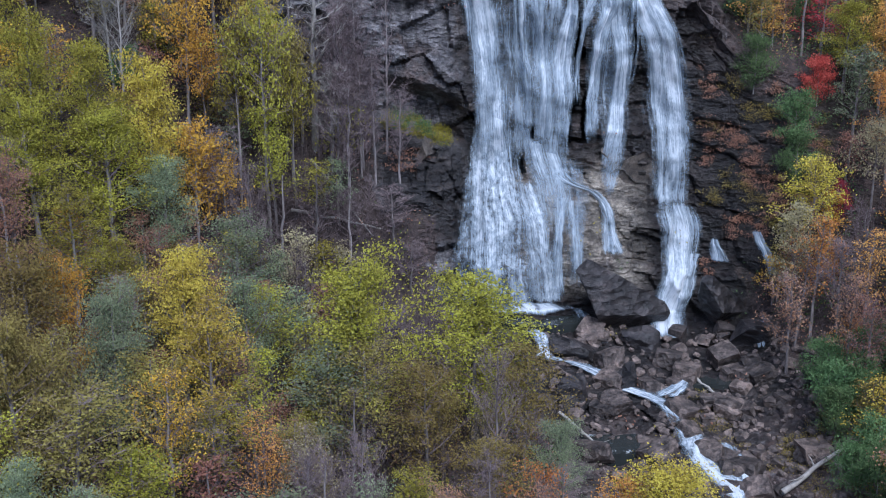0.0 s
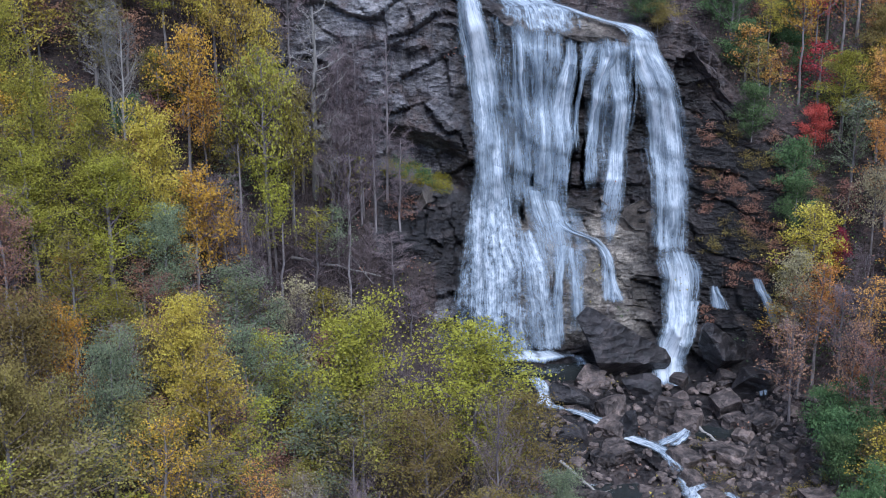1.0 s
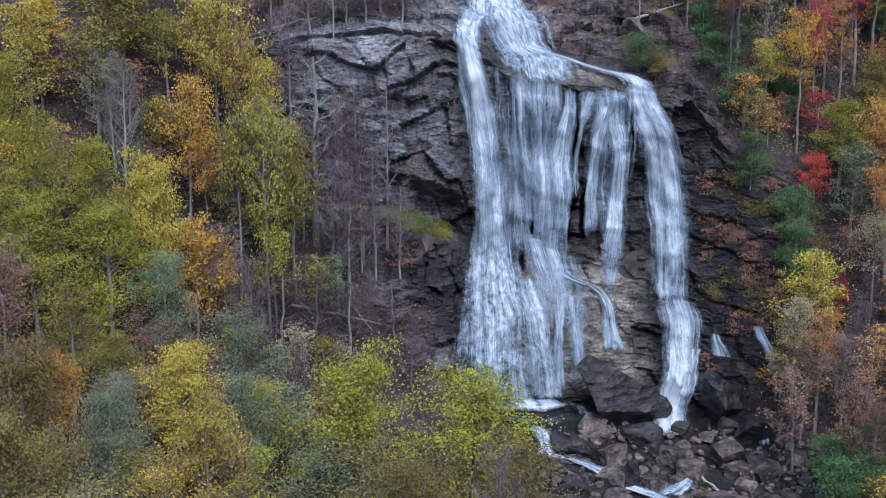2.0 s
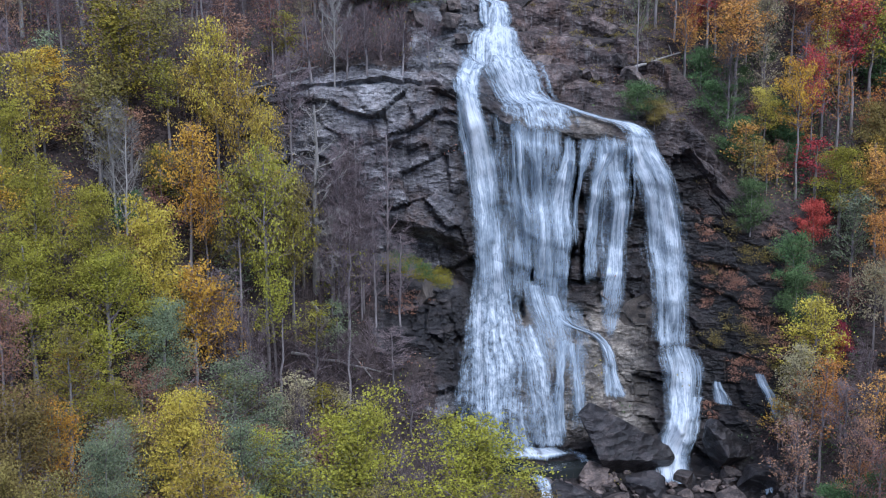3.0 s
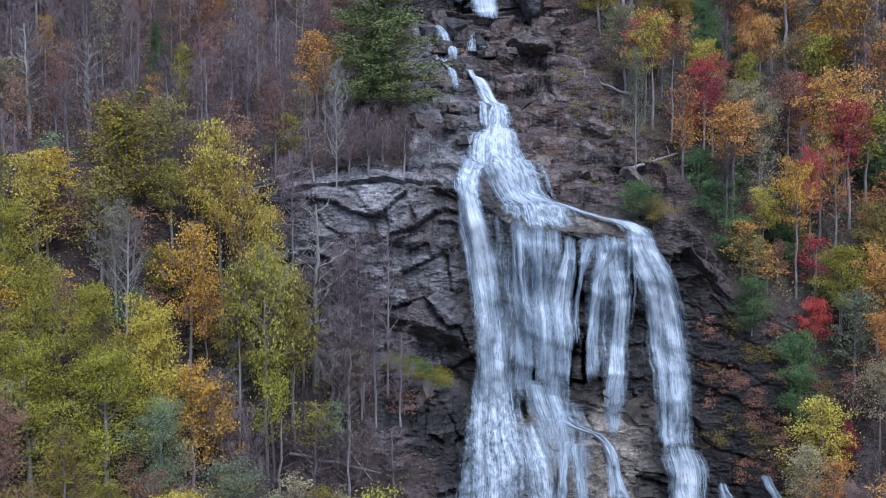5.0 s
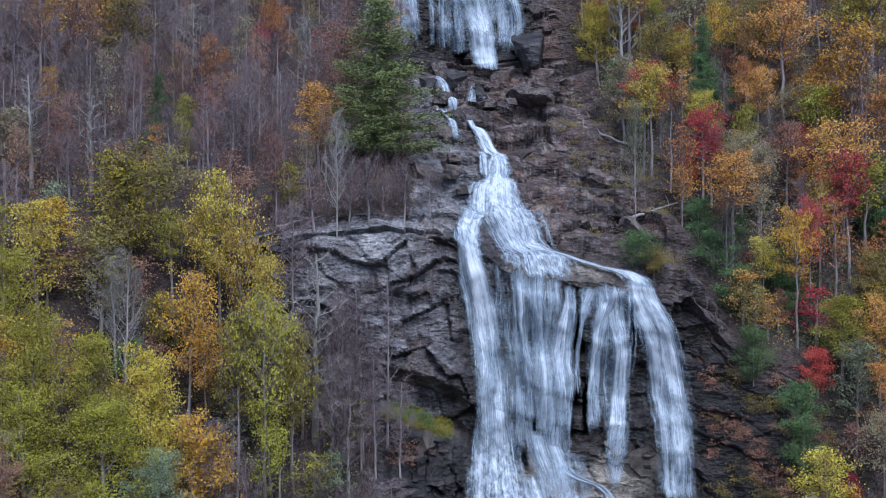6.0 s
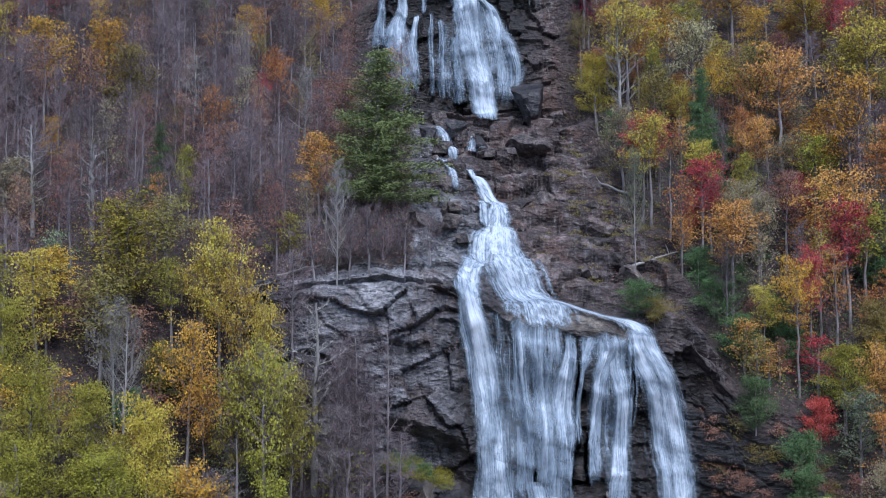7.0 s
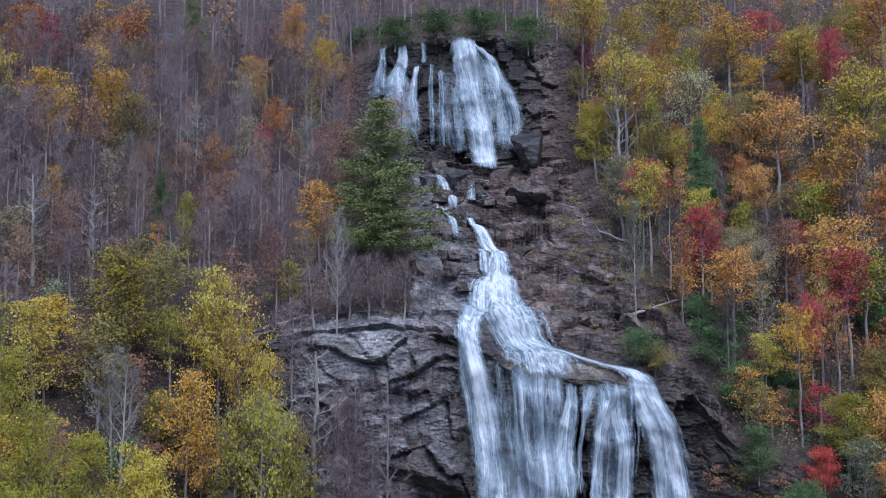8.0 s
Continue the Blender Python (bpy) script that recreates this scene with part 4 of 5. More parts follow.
KINDS = {
    "full": [tree_kind(10 + i, 20, 4.6, 0.22, 26, 0.65, 2, 36, 1.5, 0.145) for i in range(4)],
    "airy": [tree_kind(20 + i, 20, 4.4, 0.28, 22, 0.8, 2, 18, 1.35, 0.175, 0.85, 2, 0.8) for i in range(4)],
    "thin": [tree_kind(30 + i, 20, 4.0, 0.32, 20, 1.0, 2, 10, 1.2, 0.17, 0.6, 3, 0.7) for i in range(4)],
    "full_fine": [tree_kind(10 + i, 20, 4.6, 0.2, 26, 0.65, 2, 46, 1.5, 0.122) for i in range(4)],
    "airy_fine": [tree_kind(20 + i, 20, 4.4, 0.24, 22, 0.8, 2, 26, 1.35, 0.135, 0.85, 2, 0.8) for i in range(4)],
    "thin_fine": [tree_kind(30 + i, 20, 4.0, 0.28, 20, 1.0, 2, 15, 1.2, 0.135, 0.65, 3, 0.75) for i in range(4)],
    "bare": [tree_kind(40 + i, 20, 4.2, 0.26, 22, 0.9, 2, 0, 0, 0, 0, 7, 0.66) for i in range(5)],
    "high": [tree_kind(120 + i, 20, 4.3, 0.52, 20, 0.55, 2, 19, 1.3, 0.16, 0.8, 2, 0.75) for i in range(4)],
    "low": [tree_kind(100 + i, 20, 5.0, 0.2, 16, 0.8, 1, 16, 1.9, 0.27, 0.9, 1) for i in range(4)],
    "bush": [tree_kind(70 + i, 20, 9.0, 0.03, 24, 0.5, 1, 40, 3.0, 0.36) for i in range(3)],
    "brush": [tree_kind(80 + i, 20, 9.0, 0.02, 26, 1.0, 2, 0, 0, 0, 0, 2, 3.0) for i in range(3)],
    "far": [tree_kind(90 + i, 20, 4.0, 0.3, 8, 1.0, 1, 7, 1.4, 0.34, 0.8, 4) for i in range(4)],
    "conifer": [conifer_kind(50, 20, 5.6, 34, 0.05), conifer_kind(51, 20, 4.6, 30, 0.2)],
    "snag": [tree_kind(60 + i, 20, 3.0, 0.3, 24, 0.5, 2, 0, 0, 0, 0, 1, 1.15) for i in range(2)],
}
count = 0


def plant(kind, x, y, h, wide, leaf, name, label, group, bark=None):
    """A tree or shrub of that kind standing on the ground; wide stretches its crown."""
    global count
    count += 1
    if kind in ("full", "airy", "thin"):
        kind = "low" if h < 9.5 else kind + "_fine" if y < 112 else kind
    kinds = KINDS[kind]
    made = kinds[count % len(kinds)]
    k = h / made["height"]
    top = tagged(new(name), label, "shrub" if kind in ("bush", "brush") else "tree", group)
    top.matrix_basis = pose(x, y, ground_z(x, y) - 0.2, 0, 0, (count * 137.5) % 360) @ Matrix.Diagonal((k * wide, k * wide, k, 1))
    for p in ("trunk", "branchwork", "crown"):
        if p in made:
            ob = new(p, made[p])
            ob.parent = top
            mat = leaf if p == "crown" else bark
            if mat:
                ob.material_slots[0].link = "OBJECT"
                ob.material_slots[0].material = mat
    return top


# ---- the forest on the slopes ----
TREES = {
    M_YELLOWGREEN: ("tulip_poplar", "broadleaf tree with yellow-green autumn leaves"),
    M_YELLOW: ("birch_tree", "broadleaf tree with bright yellow autumn leaves"),
    M_GOLD: ("hickory_tree", "broadleaf tree with golden autumn leaves"),
    M_OLIVE: ("oak_tree", "broadleaf tree with dull olive-brown leaves"),
    M_ORANGE: ("beech_tree", "broadleaf tree with orange autumn leaves"),
    M_RUST: ("sourwood_tree", "half-bare broadleaf tree with rust-brown leaves"),
    M_RED: ("maple_tree", "maple with bright red autumn leaves"),
    M_GREYGREEN: ("locust_tree", "broadleaf tree with pale grey-green leaves"),
    M_BUFF: ("ash_tree", "broadleaf tree with faded buff leaves"),
    M_PINE: ("pine_tree", "green pine with tiered branches"),
    M_GREEN: ("rhododendron", "tall dark green evergreen rhododendron thicket"),
}
taken = []


def tree(kind, x, y, h, wide, leaf):
    name, label = TREES[leaf]
    if kind == "conifer" and leaf == M_GREEN:
        name, label = "hemlock_tree", "dark green hemlock with drooping branches"
    if kind == "thin":
        label = label.replace("broadleaf tree with", "half-bare broadleaf tree with sparse")
    taken.append((x, y))
    return plant(kind, x, y, h, wide, leaf, name, label, "forest trees")


def bare_tree(kind, x, y, h, wide, bark):
    label = "bleached dead tree with broken branches" if kind == "snag" or bark else "leafless grey tree with fine upright twigs"
    taken.append((x, y))
    return plant(kind, x, y, h, wide, None, "dead_tree" if kind == "snag" or bark else "bare_tree", label, "forest trees", bark)


def grove(kind, leaf, rows):
    for x, y, h, wide in rows:
        tree(kind, x, y, h, wide, leaf)


def leafless(kind, bark, rows):
    for x, y, h, wide in rows:
        bare_tree(kind, x, y, h, wide, bark)


# trees that stand out, by habit and leaf colour: x, y, height, breadth of the crown
grove("high", M_YELLOW, [(-28.9, 133, 25, 0.75), (-26.2, 131, 26.5, 0.66), (-22.8, 130, 24.3, 0.5), (-31.4, 132.5, 19, 0.8)])
grove("high", M_GOLD, [(-31.7, 127, 20.4, 0.85), (-29.4, 126, 17.5, 0.8), (-50.8, 132, 11.2, 1.5)])
grove("high", M_YELLOWGREEN, [(-21.5, 124, 28, 0.66), (-35.5, 134, 13, 1.16), (-18.6, 127, 19.5, 0.63), (-25, 124.5, 22, 0.6)])
grove("airy", M_YELLOW, [(-41.1, 135, 16.8, 1.2)])
grove("high", M_OLIVE, [(-44, 133, 11.5, 1.4), (-37.5, 137, 15, 1.2)])
leafless("bare", M_DEAD, [(-38.8, 124, 20.2, 0.8)])
leafless("bare", None, [(-26, 120, 17, 0.9), (-23, 119, 16, 0.9)])
grove("airy", M_BUFF, [(-61.9, 143.7, 12, 1.55)])
grove("high", M_BUFF, [(45.4, 183.6, 22, 1.1), (53.9, 126.1, 15, 0.86)])
grove("airy", M_GOLD, [(-29.1, 117.4, 17, 0.97), (-33.3, 86.3, 16, 0.86), (-69, 176.2, 17, 1.23), (-61.1, 180.1, 17, 1.26), (-23.8, 200.4, 13, 1.22)])
grove("high", M_GOLD, [(58.2, 200.6, 22, 1.45), (64.6, 160.8, 26, 0.97), (61, 164.5, 18, 1.19)])
grove("airy", M_GREYGREEN, [(-23, 109.1, 13, 1.55), (-25.8, 67.6, 12, 0.96), (-19.9, 98.4, 14, 1.03), (53.6, 133.2, 13, 1.16)])
grove("airy", M_OLIVE, [(8.5, 97.4, 16, 1.16), (-31.4, 76.8, 15, 1.04), (-7.2, 89.8, 16, 1.38), (-1.3, 90.4, 16, 1.24), (-19.1, 128.7, 20, 0.68), (5.1, 86.6, 12, 1.62), (-53.7, 172, 17, 1.28)])
grove("high", M_OLIVE, [(55.2, 178, 20, 0.94)])
grove("airy", M_ORANGE, [(16.1, 82.3, 13, 1.07), (-86.2, 203, 17, 1.43), (-66.4, 212.4, 17, 1.66), (-29.8, 181.3, 14, 1.09), (-38.3, 173.7, 8, 1.7), (-18.6, 151.8, 13, 1.37), (-32.5, 210.5, 17, 0.99), (57.1, 134.4, 14, 1.02)])
grove("high", M_ORANGE, [(42.8, 152, 17, 1.27), (59.6, 152.2, 20, 1.18), (68.7, 154.6, 20, 1.01)])
grove("airy", M_RED, [(-32.1, 177, 11, 1.18)])
grove("airy", M_RUST, [(-42.1, 96, 16, 0.93), (-73.2, 207.3, 16, 1.38), (-18.2, 171.2, 14, 1.44), (42.6, 162.3, 13, 1.13)])
grove("high", M_RUST, [(52.9, 158.2, 17, 1.01)])
grove("airy", M_YELLOW, [(-21.1, 86.1, 17, 1.09), (-50.2, 126.9, 17, 1.04), (-81.7, 180, 17, 1.12)])
grove("high", M_YELLOW, [(33.5, 182, 26, 1.02), (42.1, 180, 15, 0.79), (70.2, 195.2, 20, 1.29), (48.2, 213.1, 20, 1.7)])
grove("high", M_YELLOW, [(27, 195.3, 20, 1.3)])
grove("airy", M_YELLOWGREEN, [(-36.7, 97.7, 15, 1.19), (-20.6, 124.3, 16, 0.89), (-42.5, 134.6, 18, 1.42), (-38.9, 154.8, 12, 0.84), (48.7, 165.3, 14, 0.86)])
grove("bush", M_GREEN, [(-38.6, 127.7, 6, 0.88), (-18, 214.3, 6, 1.52), (-9.6, 195.9, 6, 1.56), (-1.6, 195.2, 6, 1.56), (7.5, 195.2, 6, 1.56), (16.6, 194.5, 7, 1.18), (27.1, 143.4, 5, 1.17), (44, 154.1, 6, 0.92), (41.9, 145, 7, 0.95), (48.2, 149.2, 6, 1.02), (43.1, 188.9, 7, 0.85), (30.6, 180.3, 6, 0.94)])
grove("bush", M_GREEN, [(47.2, 176.7, 8, 1.04), (46.7, 135.3, 7, 0.83), (41.7, 138.2, 7, 0.75), (44, 105.1, 7, 0.9), (42.9, 91.6, 7, 0.81), (46.6, 133.4, 7, 0.79)])
grove("bush", M_GREEN, [(44.2, 110.4, 6.5, 0.8), (45.6, 104.4, 7, 0.85), (42.9, 103, 6, 0.8), (48.4, 108, 7.5, 0.8), (44.4, 95.4, 6.5, 0.85), (42.0, 95.7, 5, 0.8)])
grove("bush", M_OLIVE, [(29.3, 142.7, 4, 1.09), (60.1, 141.9, 8, 0.9), (56.2, 179.3, 8, 0.94)])
grove("bush", M_RED, [(39.8, 164.3, 6, 0.51), (51.3, 129.3, 5, 0.59), (50.1, 137.4, 6, 0.81)])
grove("conifer", M_GREEN, [(-44.1, 157.3, 15, 1.08), (45.1, 177.1, 20, 0.92)])
grove("conifer", M_PINE, [(-56.3, 221.2, 18, 1.44), (-10.1, 153.4, 26, 1.7)])
grove("high", M_GOLD, [(48.8, 141.5, 19, 0.77)])
grove("full", M_GREYGREEN, [(-28.5, 82.6, 17, 0.72), (-31.3, 111.5, 15, 1.01), (11.1, 90, 13, 0.88), (-30.6, 65.8, 14, 0.76)])
grove("full", M_OLIVE, [(-34.9, 82.6, 18, 0.99), (-33, 73.4, 18, 0.9)])
grove("high", M_ORANGE, [(87.2, 196.6, 22, 1.37), (57.7, 173, 24, 1.09)])
grove("high", M_RED, [(32.2, 164.5, 18, 0.91), (73.3, 188.1, 22, 0.72), (51.1, 142.8, 19, 0.52)])
grove("full", M_YELLOW, [(-24.3, 89.9, 19, 0.96), (-33.2, 117.1, 20, 0.82), (19.8, 80.8, 16, 1.29), (28, 185.2, 14, 1.13)])
grove("high", M_YELLOW, [(74.1, 175.1, 24, 1.2)])
grove("full", M_YELLOWGREEN, [(-9.1, 94.9, 22, 1.15), (3.3, 101.2, 21, 1.36), (-44.7, 110.7, 20, 0.9), (-40.1, 115.1, 18, 0.8), (-42.9, 105.7, 17, 1.06), (-36.7, 110.8, 17, 1.2), (-51.1, 119.4, 18, 0.81), (53.4, 137.4, 12, 1.17)])
grove("high", M_YELLOWGREEN, [(61.4, 148.9, 17, 1.3)])
grove("thin", M_BUFF, [(-11.2, 81.4, 12, 1.46), (46.2, 149.7, 14, 1.21)])
grove("thin", M_GOLD, [(-22.9, 78.6, 15, 1.11), (-26.1, 119.8, 15, 1.02)])
leafless("bare", None, [(43.2, 118.5, 13, 1.2), (47.5, 116.8, 13, 1.2), (50.5, 119, 14, 1.1)])
grove("thin", M_GREYGREEN, [(27.8, 148.6, 21, 0.49)])
grove("thin", M_ORANGE, [(-15.3, 81.2, 12, 1.24), (45.3, 119.3, 15, 1.15), (49.7, 114.7, 14, 1.07)])
grove("thin", M_RED, [(-80.8, 202, 16, 1.48), (28.2, 196.3, 12, 1.43), (51.4, 141.4, 8, 1.7)])
grove("thin", M_RUST, [(41.4, 115.3, 13, 1.25), (46, 109.6, 14, 1.03), (46.5, 105.5, 13, 1.2)])
leafless("bare", None, [(-11, 135.5, 18, 1.16), (-13.2, 134.9, 18, 1.05), (-20.1, 136.3, 16, 1.07), (-19.9, 122.3, 12, 1.7), (-5.6, 132.6, 15, 1.0), (-10.4, 132.8, 17, 1.0), (-11.8, 125.2, 11, 1.7), (-6.2, 129, 9, 1.7), (-15.9, 123.6, 12, 1.7), (-4, 127.2, 8, 1.7)])
leafless("bare", None, [(-10.2, 139.3, 9, 1.7), (-5.5, 139.9, 8, 1.7), (-17.6, 138.9, 9, 1.7), (-12.9, 139, 8, 1.7), (-2, 144.7, 7, 1.7), (65.8, 159.5, 25, 0.92), (40.3, 146.7, 16, 1.04)])
leafless("bare", M_DEAD, [(-40.6, 127.4, 17, 1.05), (-14.4, 131.5, 14, 1.33), (-14.5, 138.5, 18, 0.66), (-43.8, 176.5, 16, 1.12), (-24.1, 174.3, 15, 1.34)])
leafless("snag", None, [(-7.4, 134.6, 23, 0.4)])
leafless("snag", M_DEAD, [(-16.7, 132.9, 25, 1.09), (-10.5, 94.3, 10, 1.7), (-59.2, 146.5, 17, 0.99), (-51.3, 148.4, 15, 1.32), (31.6, 180.2, 27, 0.78)])


def rocky(x, y):
    return bareness(np.array([x]), np.array([level_at(x, y)]))[0] > 0.3


rng = random.Random(11)
LOW_LEFT = [M_YELLOWGREEN] * 3 + [M_OLIVE] * 4 + [M_GREYGREEN] * 2 + [M_RUST, M_GOLD]
HIGH_LEFT = [M_RUST] * 5 + [M_ORANGE] * 2 + [M_OLIVE] + [M_BUFF] + [M_GOLD]
RIGHT = [M_ORANGE] * 4 + [M_GOLD] * 3 + [M_RUST] + [M_OLIVE] + [M_BUFF] * 2 + [M_YELLOW] * 4 + [M_RED] + [M_YELLOWGREEN] + [M_GREEN] * 3
far_trees = []
r_spot = random.Random(3)
y = 50.0
while y < 330:
    step = 4.7 if y < 215 else 8.6
    half = 0.5 * y + 10
    x = -half + rng.uniform(0, step)
    while x < half:
        px, py = x + rng.uniform(-2, 2), y + rng.uniform(-2, 2)
        x += step
        gap = 3.4 if py < 140 else 2.6
        if rocky(px, py) or any((px - a) ** 2 + (py - b) ** 2 < gap ** 2 for a, b in taken):
            continue
        if -13 < px < 2 and 97 < py < 137:
            if r_spot.random() < 0.5:
                bare_tree("bare", px, py, rng.uniform(5, 9), rng.uniform(1.0, 1.3), None)
            continue
        if 2 <= px < 16 and 104 < py < 137:
            continue
        if -32 < px < -12 and 104 < py < 137:
            if r_spot.random() < 0.5:
                bare_tree("bare", px, py, rng.uniform(7, 12), rng.uniform(1.0, 1.3), None)
            else:
                tree(r_spot.choice(("thin", "airy")), px, py, rng.uniform(7, 12), rng.uniform(1.1, 1.5), r_spot.choice((M_OLIVE, M_BUFF, M_GREYGREEN, M_OLIVE, M_RUST)))
            continue
        if -17 < px < -4 and 138 < py < 155:
            continue
        h = rng.uniform(9, 16)
        r = rng.random()
        if py > 215:
            far_trees.append((px, py, h * 1.25, rng.uniform(0.8, 1.2), r))
        elif px < 4 and py < 136:
            if r < 0.3:
                bare_tree("bare", px, py, h, rng.uniform(0.9, 1.3), None)
            else:
                tree(rng.choice(("airy", "airy", "thin")), px, py, h, rng.uniform(1.1, 1.6), rng.choice(LOW_LEFT))
        elif px < 12:
            if r < 0.6:
                bare_tree("bare", px, py, h * 1.15, rng.uniform(0.8, 1.2), None)
            else:
                tree("thin", px, py, h * 1.1, rng.uniform(0.8, 1.2), rng.choice(HIGH_LEFT))
        elif r < 0.3:
            bare_tree("bare", px, py, h, rng.uniform(0.8, 1.2), None)
        else:
            leaf = rng.choice(RIGHT)
            if leaf == M_GREEN:
                tree(rng.choice(("conifer", "bush", "bush")), px, py, h * 0.45, rng.uniform(0.9, 1.3), leaf)
            else:
                tree(rng.choice(("high", "high", "airy", "thin")), px, py, h * 1.15, rng.uniform(0.9, 1.2), leaf)
    y += step * 0.95


# a row of bare trees along the foot of the cliff
for i in range(11):
    x = -25 + 1.65 * i + r_spot.uniform(-0.6, 0.6)
    bare_tree("bare", x, 131.5 + r_spot.uniform(-2.5, 1.5), r_spot.uniform(11, 19), r_spot.uniform(0.8, 1.2), None)
# low trees under the tall ones
for n in range(420):
    if n < 80:
        x, y = r_spot.uniform(-34, -10), r_spot.uniform(98, 133)
    elif n < 200:
        x, y = r_spot.uniform(-62, -8), r_spot.uniform(66, 145)
    else:
        x, y = r_spot.uniform(34, 80), r_spot.uniform(90, 200)
    if rocky(x, y) or any((x - a) ** 2 + (y - b) ** 2 < 3 for a, b in taken):
        continue
    leaf = r_spot.choice((M_OLIVE, M_BUFF, M_GREYGREEN, M_RUST, M_YELLOWGREEN) if n < 200 else (M_GOLD, M_ORANGE, M_GREEN, M_OLIVE, M_YELLOW, M_RUST, M_ORANGE))
    if leaf == M_GREEN:
        tree("bush", x, y, r_spot.uniform(3.5, 6), r_spot.uniform(0.9, 1.2), leaf)
    else:
        tree(r_spot.choice(("thin", "airy")), x, y, r_spot.uniform(5, 9), r_spot.uniform(1.2, 1.6), leaf)
for n in range(230):
    x, y = (r_spot.uniform(-26, 2), r_spot.uniform(93, 136)) if n < 110 else (r_spot.uniform(-60, 60), r_spot.uniform(58, 150))
    if n > 200:
        x, y = r_spot.uniform(-18, -2), r_spot.uniform(139, 156)
    if not rocky(x, y) and not (x > -8 and 127 < y < 138):
        plant("brush", x, y, r_spot.uniform(2.6, 4.6), r_spot.uniform(0.9, 1.3), None, "leafless_shrub", "leafless grey-brown shrub with many thin stems", "leafless shrubs", M_TWIG)


# ---- woods high on the ridge, too far to tell apart ----
def mesh_arrays(me):
    v = np.empty(len(me.vertices) * 3)
    me.vertices.foreach_get("co", v)
    return v.reshape(-1, 3), [tuple(p.vertices) for p in me.polygons]


def joined(name, label, pieces, material, category):
    """One object out of many pieces: (mesh arrays, matrix)."""
    verts, faces, base = [], [], 0
    for (v, f), m in pieces:
        r = np.array(m)
        verts.append(v @ r[:3, :3].T + r[:3, 3])
        faces += [tuple(i + base for i in q) for q in f]
        base += len(v)
    ob = new(name, mesh_of(name, np.concatenate(verts), faces, material))
    return tagged(ob, label, category, kind="stuff")


CACHE = {("far", i, p): mesh_arrays(m[p]) for i, m in enumerate(KINDS["far"]) for p in m if p != "height"}
wood, golden, rusty = [], [], []
for n, (x, y, h, wide, r) in enumerate(far_trees):
    k = h / 20
    m = pose(x, y, ground_z(x, y) - 0.2, 0, 0, n * 137.5) @ Matrix.Diagonal((k * wide, k * wide, k, 1))
    i = n % 4
    wood += [(CACHE["far", i, "trunk"], m), (CACHE["far", i, "branchwork"], m)]
    if r > (0.5 if x < 12 else 0.12):
        (golden if n % 3 == 0 or (x > 12 and n % 2) else rusty).append((CACHE["far", i, "crown"], m))
joined("ridge_woods", "far leafless woods high on the ridge", wood, M_TWIG, "woods")
joined("ridge_foliage", "far golden autumn foliage high on the ridge", golden, M_GOLD, "foliage")
joined("ridge_foliage", "far rust-brown autumn foliage high on the ridge", rusty, M_RUST, "foliage")


# ---- undergrowth and fallen leaves ----
def undergrowth(name, label, material, n, seed, spot, size, tall, twiggy=False, area=None, bare_too=0.02):
    """Low growth in patches over the slope: small leaves, or bare stems."""
    gen = np.random.default_rng(seed)
    verts, faces = [], []
    made = 0
    while made < n:
        y = gen.uniform(55, 235)
        x = gen.uniform(-0.5 * y - 8, 0.5 * y + 8)
        if area:
            x, y = gen.uniform(*area[:2]), gen.uniform(*area[2:])
        if rocky(x, y) and gen.random() > bare_too:
            continue
        if noise.noise(Vector((x * 0.09, y * 0.09, seed * 5.0))) < spot:
            continue
        made += 1
        c = np.array((x, y, ground_z(x, y)))
        m = 10 if twiggy else 13 if bare_too < 0.1 else 46
        w = gen.normal(0, 1, (m, 3)) * ((0.9, 0.9, 0) if twiggy or bare_too < 0.1 else (0.4, 0.3, 0))
        if twiggy:
            hgt = gen.uniform(0.4, 1, m) * tall
            for (dx, dy, _), hh in zip(w, hgt):
                p = c + (dx, dy, 0)
                q = p + (gen.normal(0, 0.3) * hh, gen.normal(0, 0.3) * hh, hh)
                b = len(verts)
                verts.extend((p + (-0.02, 0, -0.4), p + (0.02, 0, -0.4), q + (0.008, 0, 0), q))
                faces.append((b, b + 1, b + 2, b + 3))
        else:
            if bare_too > 0.1:
                size = 0.1
            pts = c + w + np.stack((np.zeros(m), np.zeros(m), gen.uniform(0, 1, m) ** 1.5 * tall), 1)
            a = gen.normal(0, 1, (m, 3))
            a /= np.linalg.norm(a, axis=1)[:, None]
            bb = np.cross(a, gen.normal(0, 1, (m, 3)))
            bb /= np.linalg.norm(bb, axis=1)[:, None]
            for p, u, v in zip(pts, a, bb):
                b = len(verts)
                verts.extend((p - u * size, p + v * size * 0.8, p + u * size * 0.8 - v * size * 0.5))
                faces.append((b, b + 1, b + 2))
    tagged(new(name, mesh_of(name, verts, faces, material)), label, "undergrowth", kind="stuff")


undergrowth("undergrowth", "bare brown stems of saplings and brush", M_STEM, 6000, 1, -0.4, 0, 2.8, True)
undergrowth("undergrowth", "grey leafless brush below the cliff", M_STEM, 2600, 6, -0.9, 0, 2.6, True, (-26, 3, 92, 137))
undergrowth("undergrowth", "rust-brown shrubs and fallen leaves", M_RUST, 3500, 2, -0.2, 0.2, 2.0)
undergrowth("undergrowth", "olive low shrubs on the slope", M_OLIVE, 2600, 3, -0.1, 0.2, 2.2)
undergrowth("undergrowth", "dark evergreen shrubs on the slope", M_GREEN, 1200, 4, 0.1, 0.2, 2.2)
undergrowth("undergrowth", "dark evergreen shrubs on the shaded side", M_GREEN, 1900, 7, -0.15, 0.17, 3.6, False, (36, 72, 92, 178))
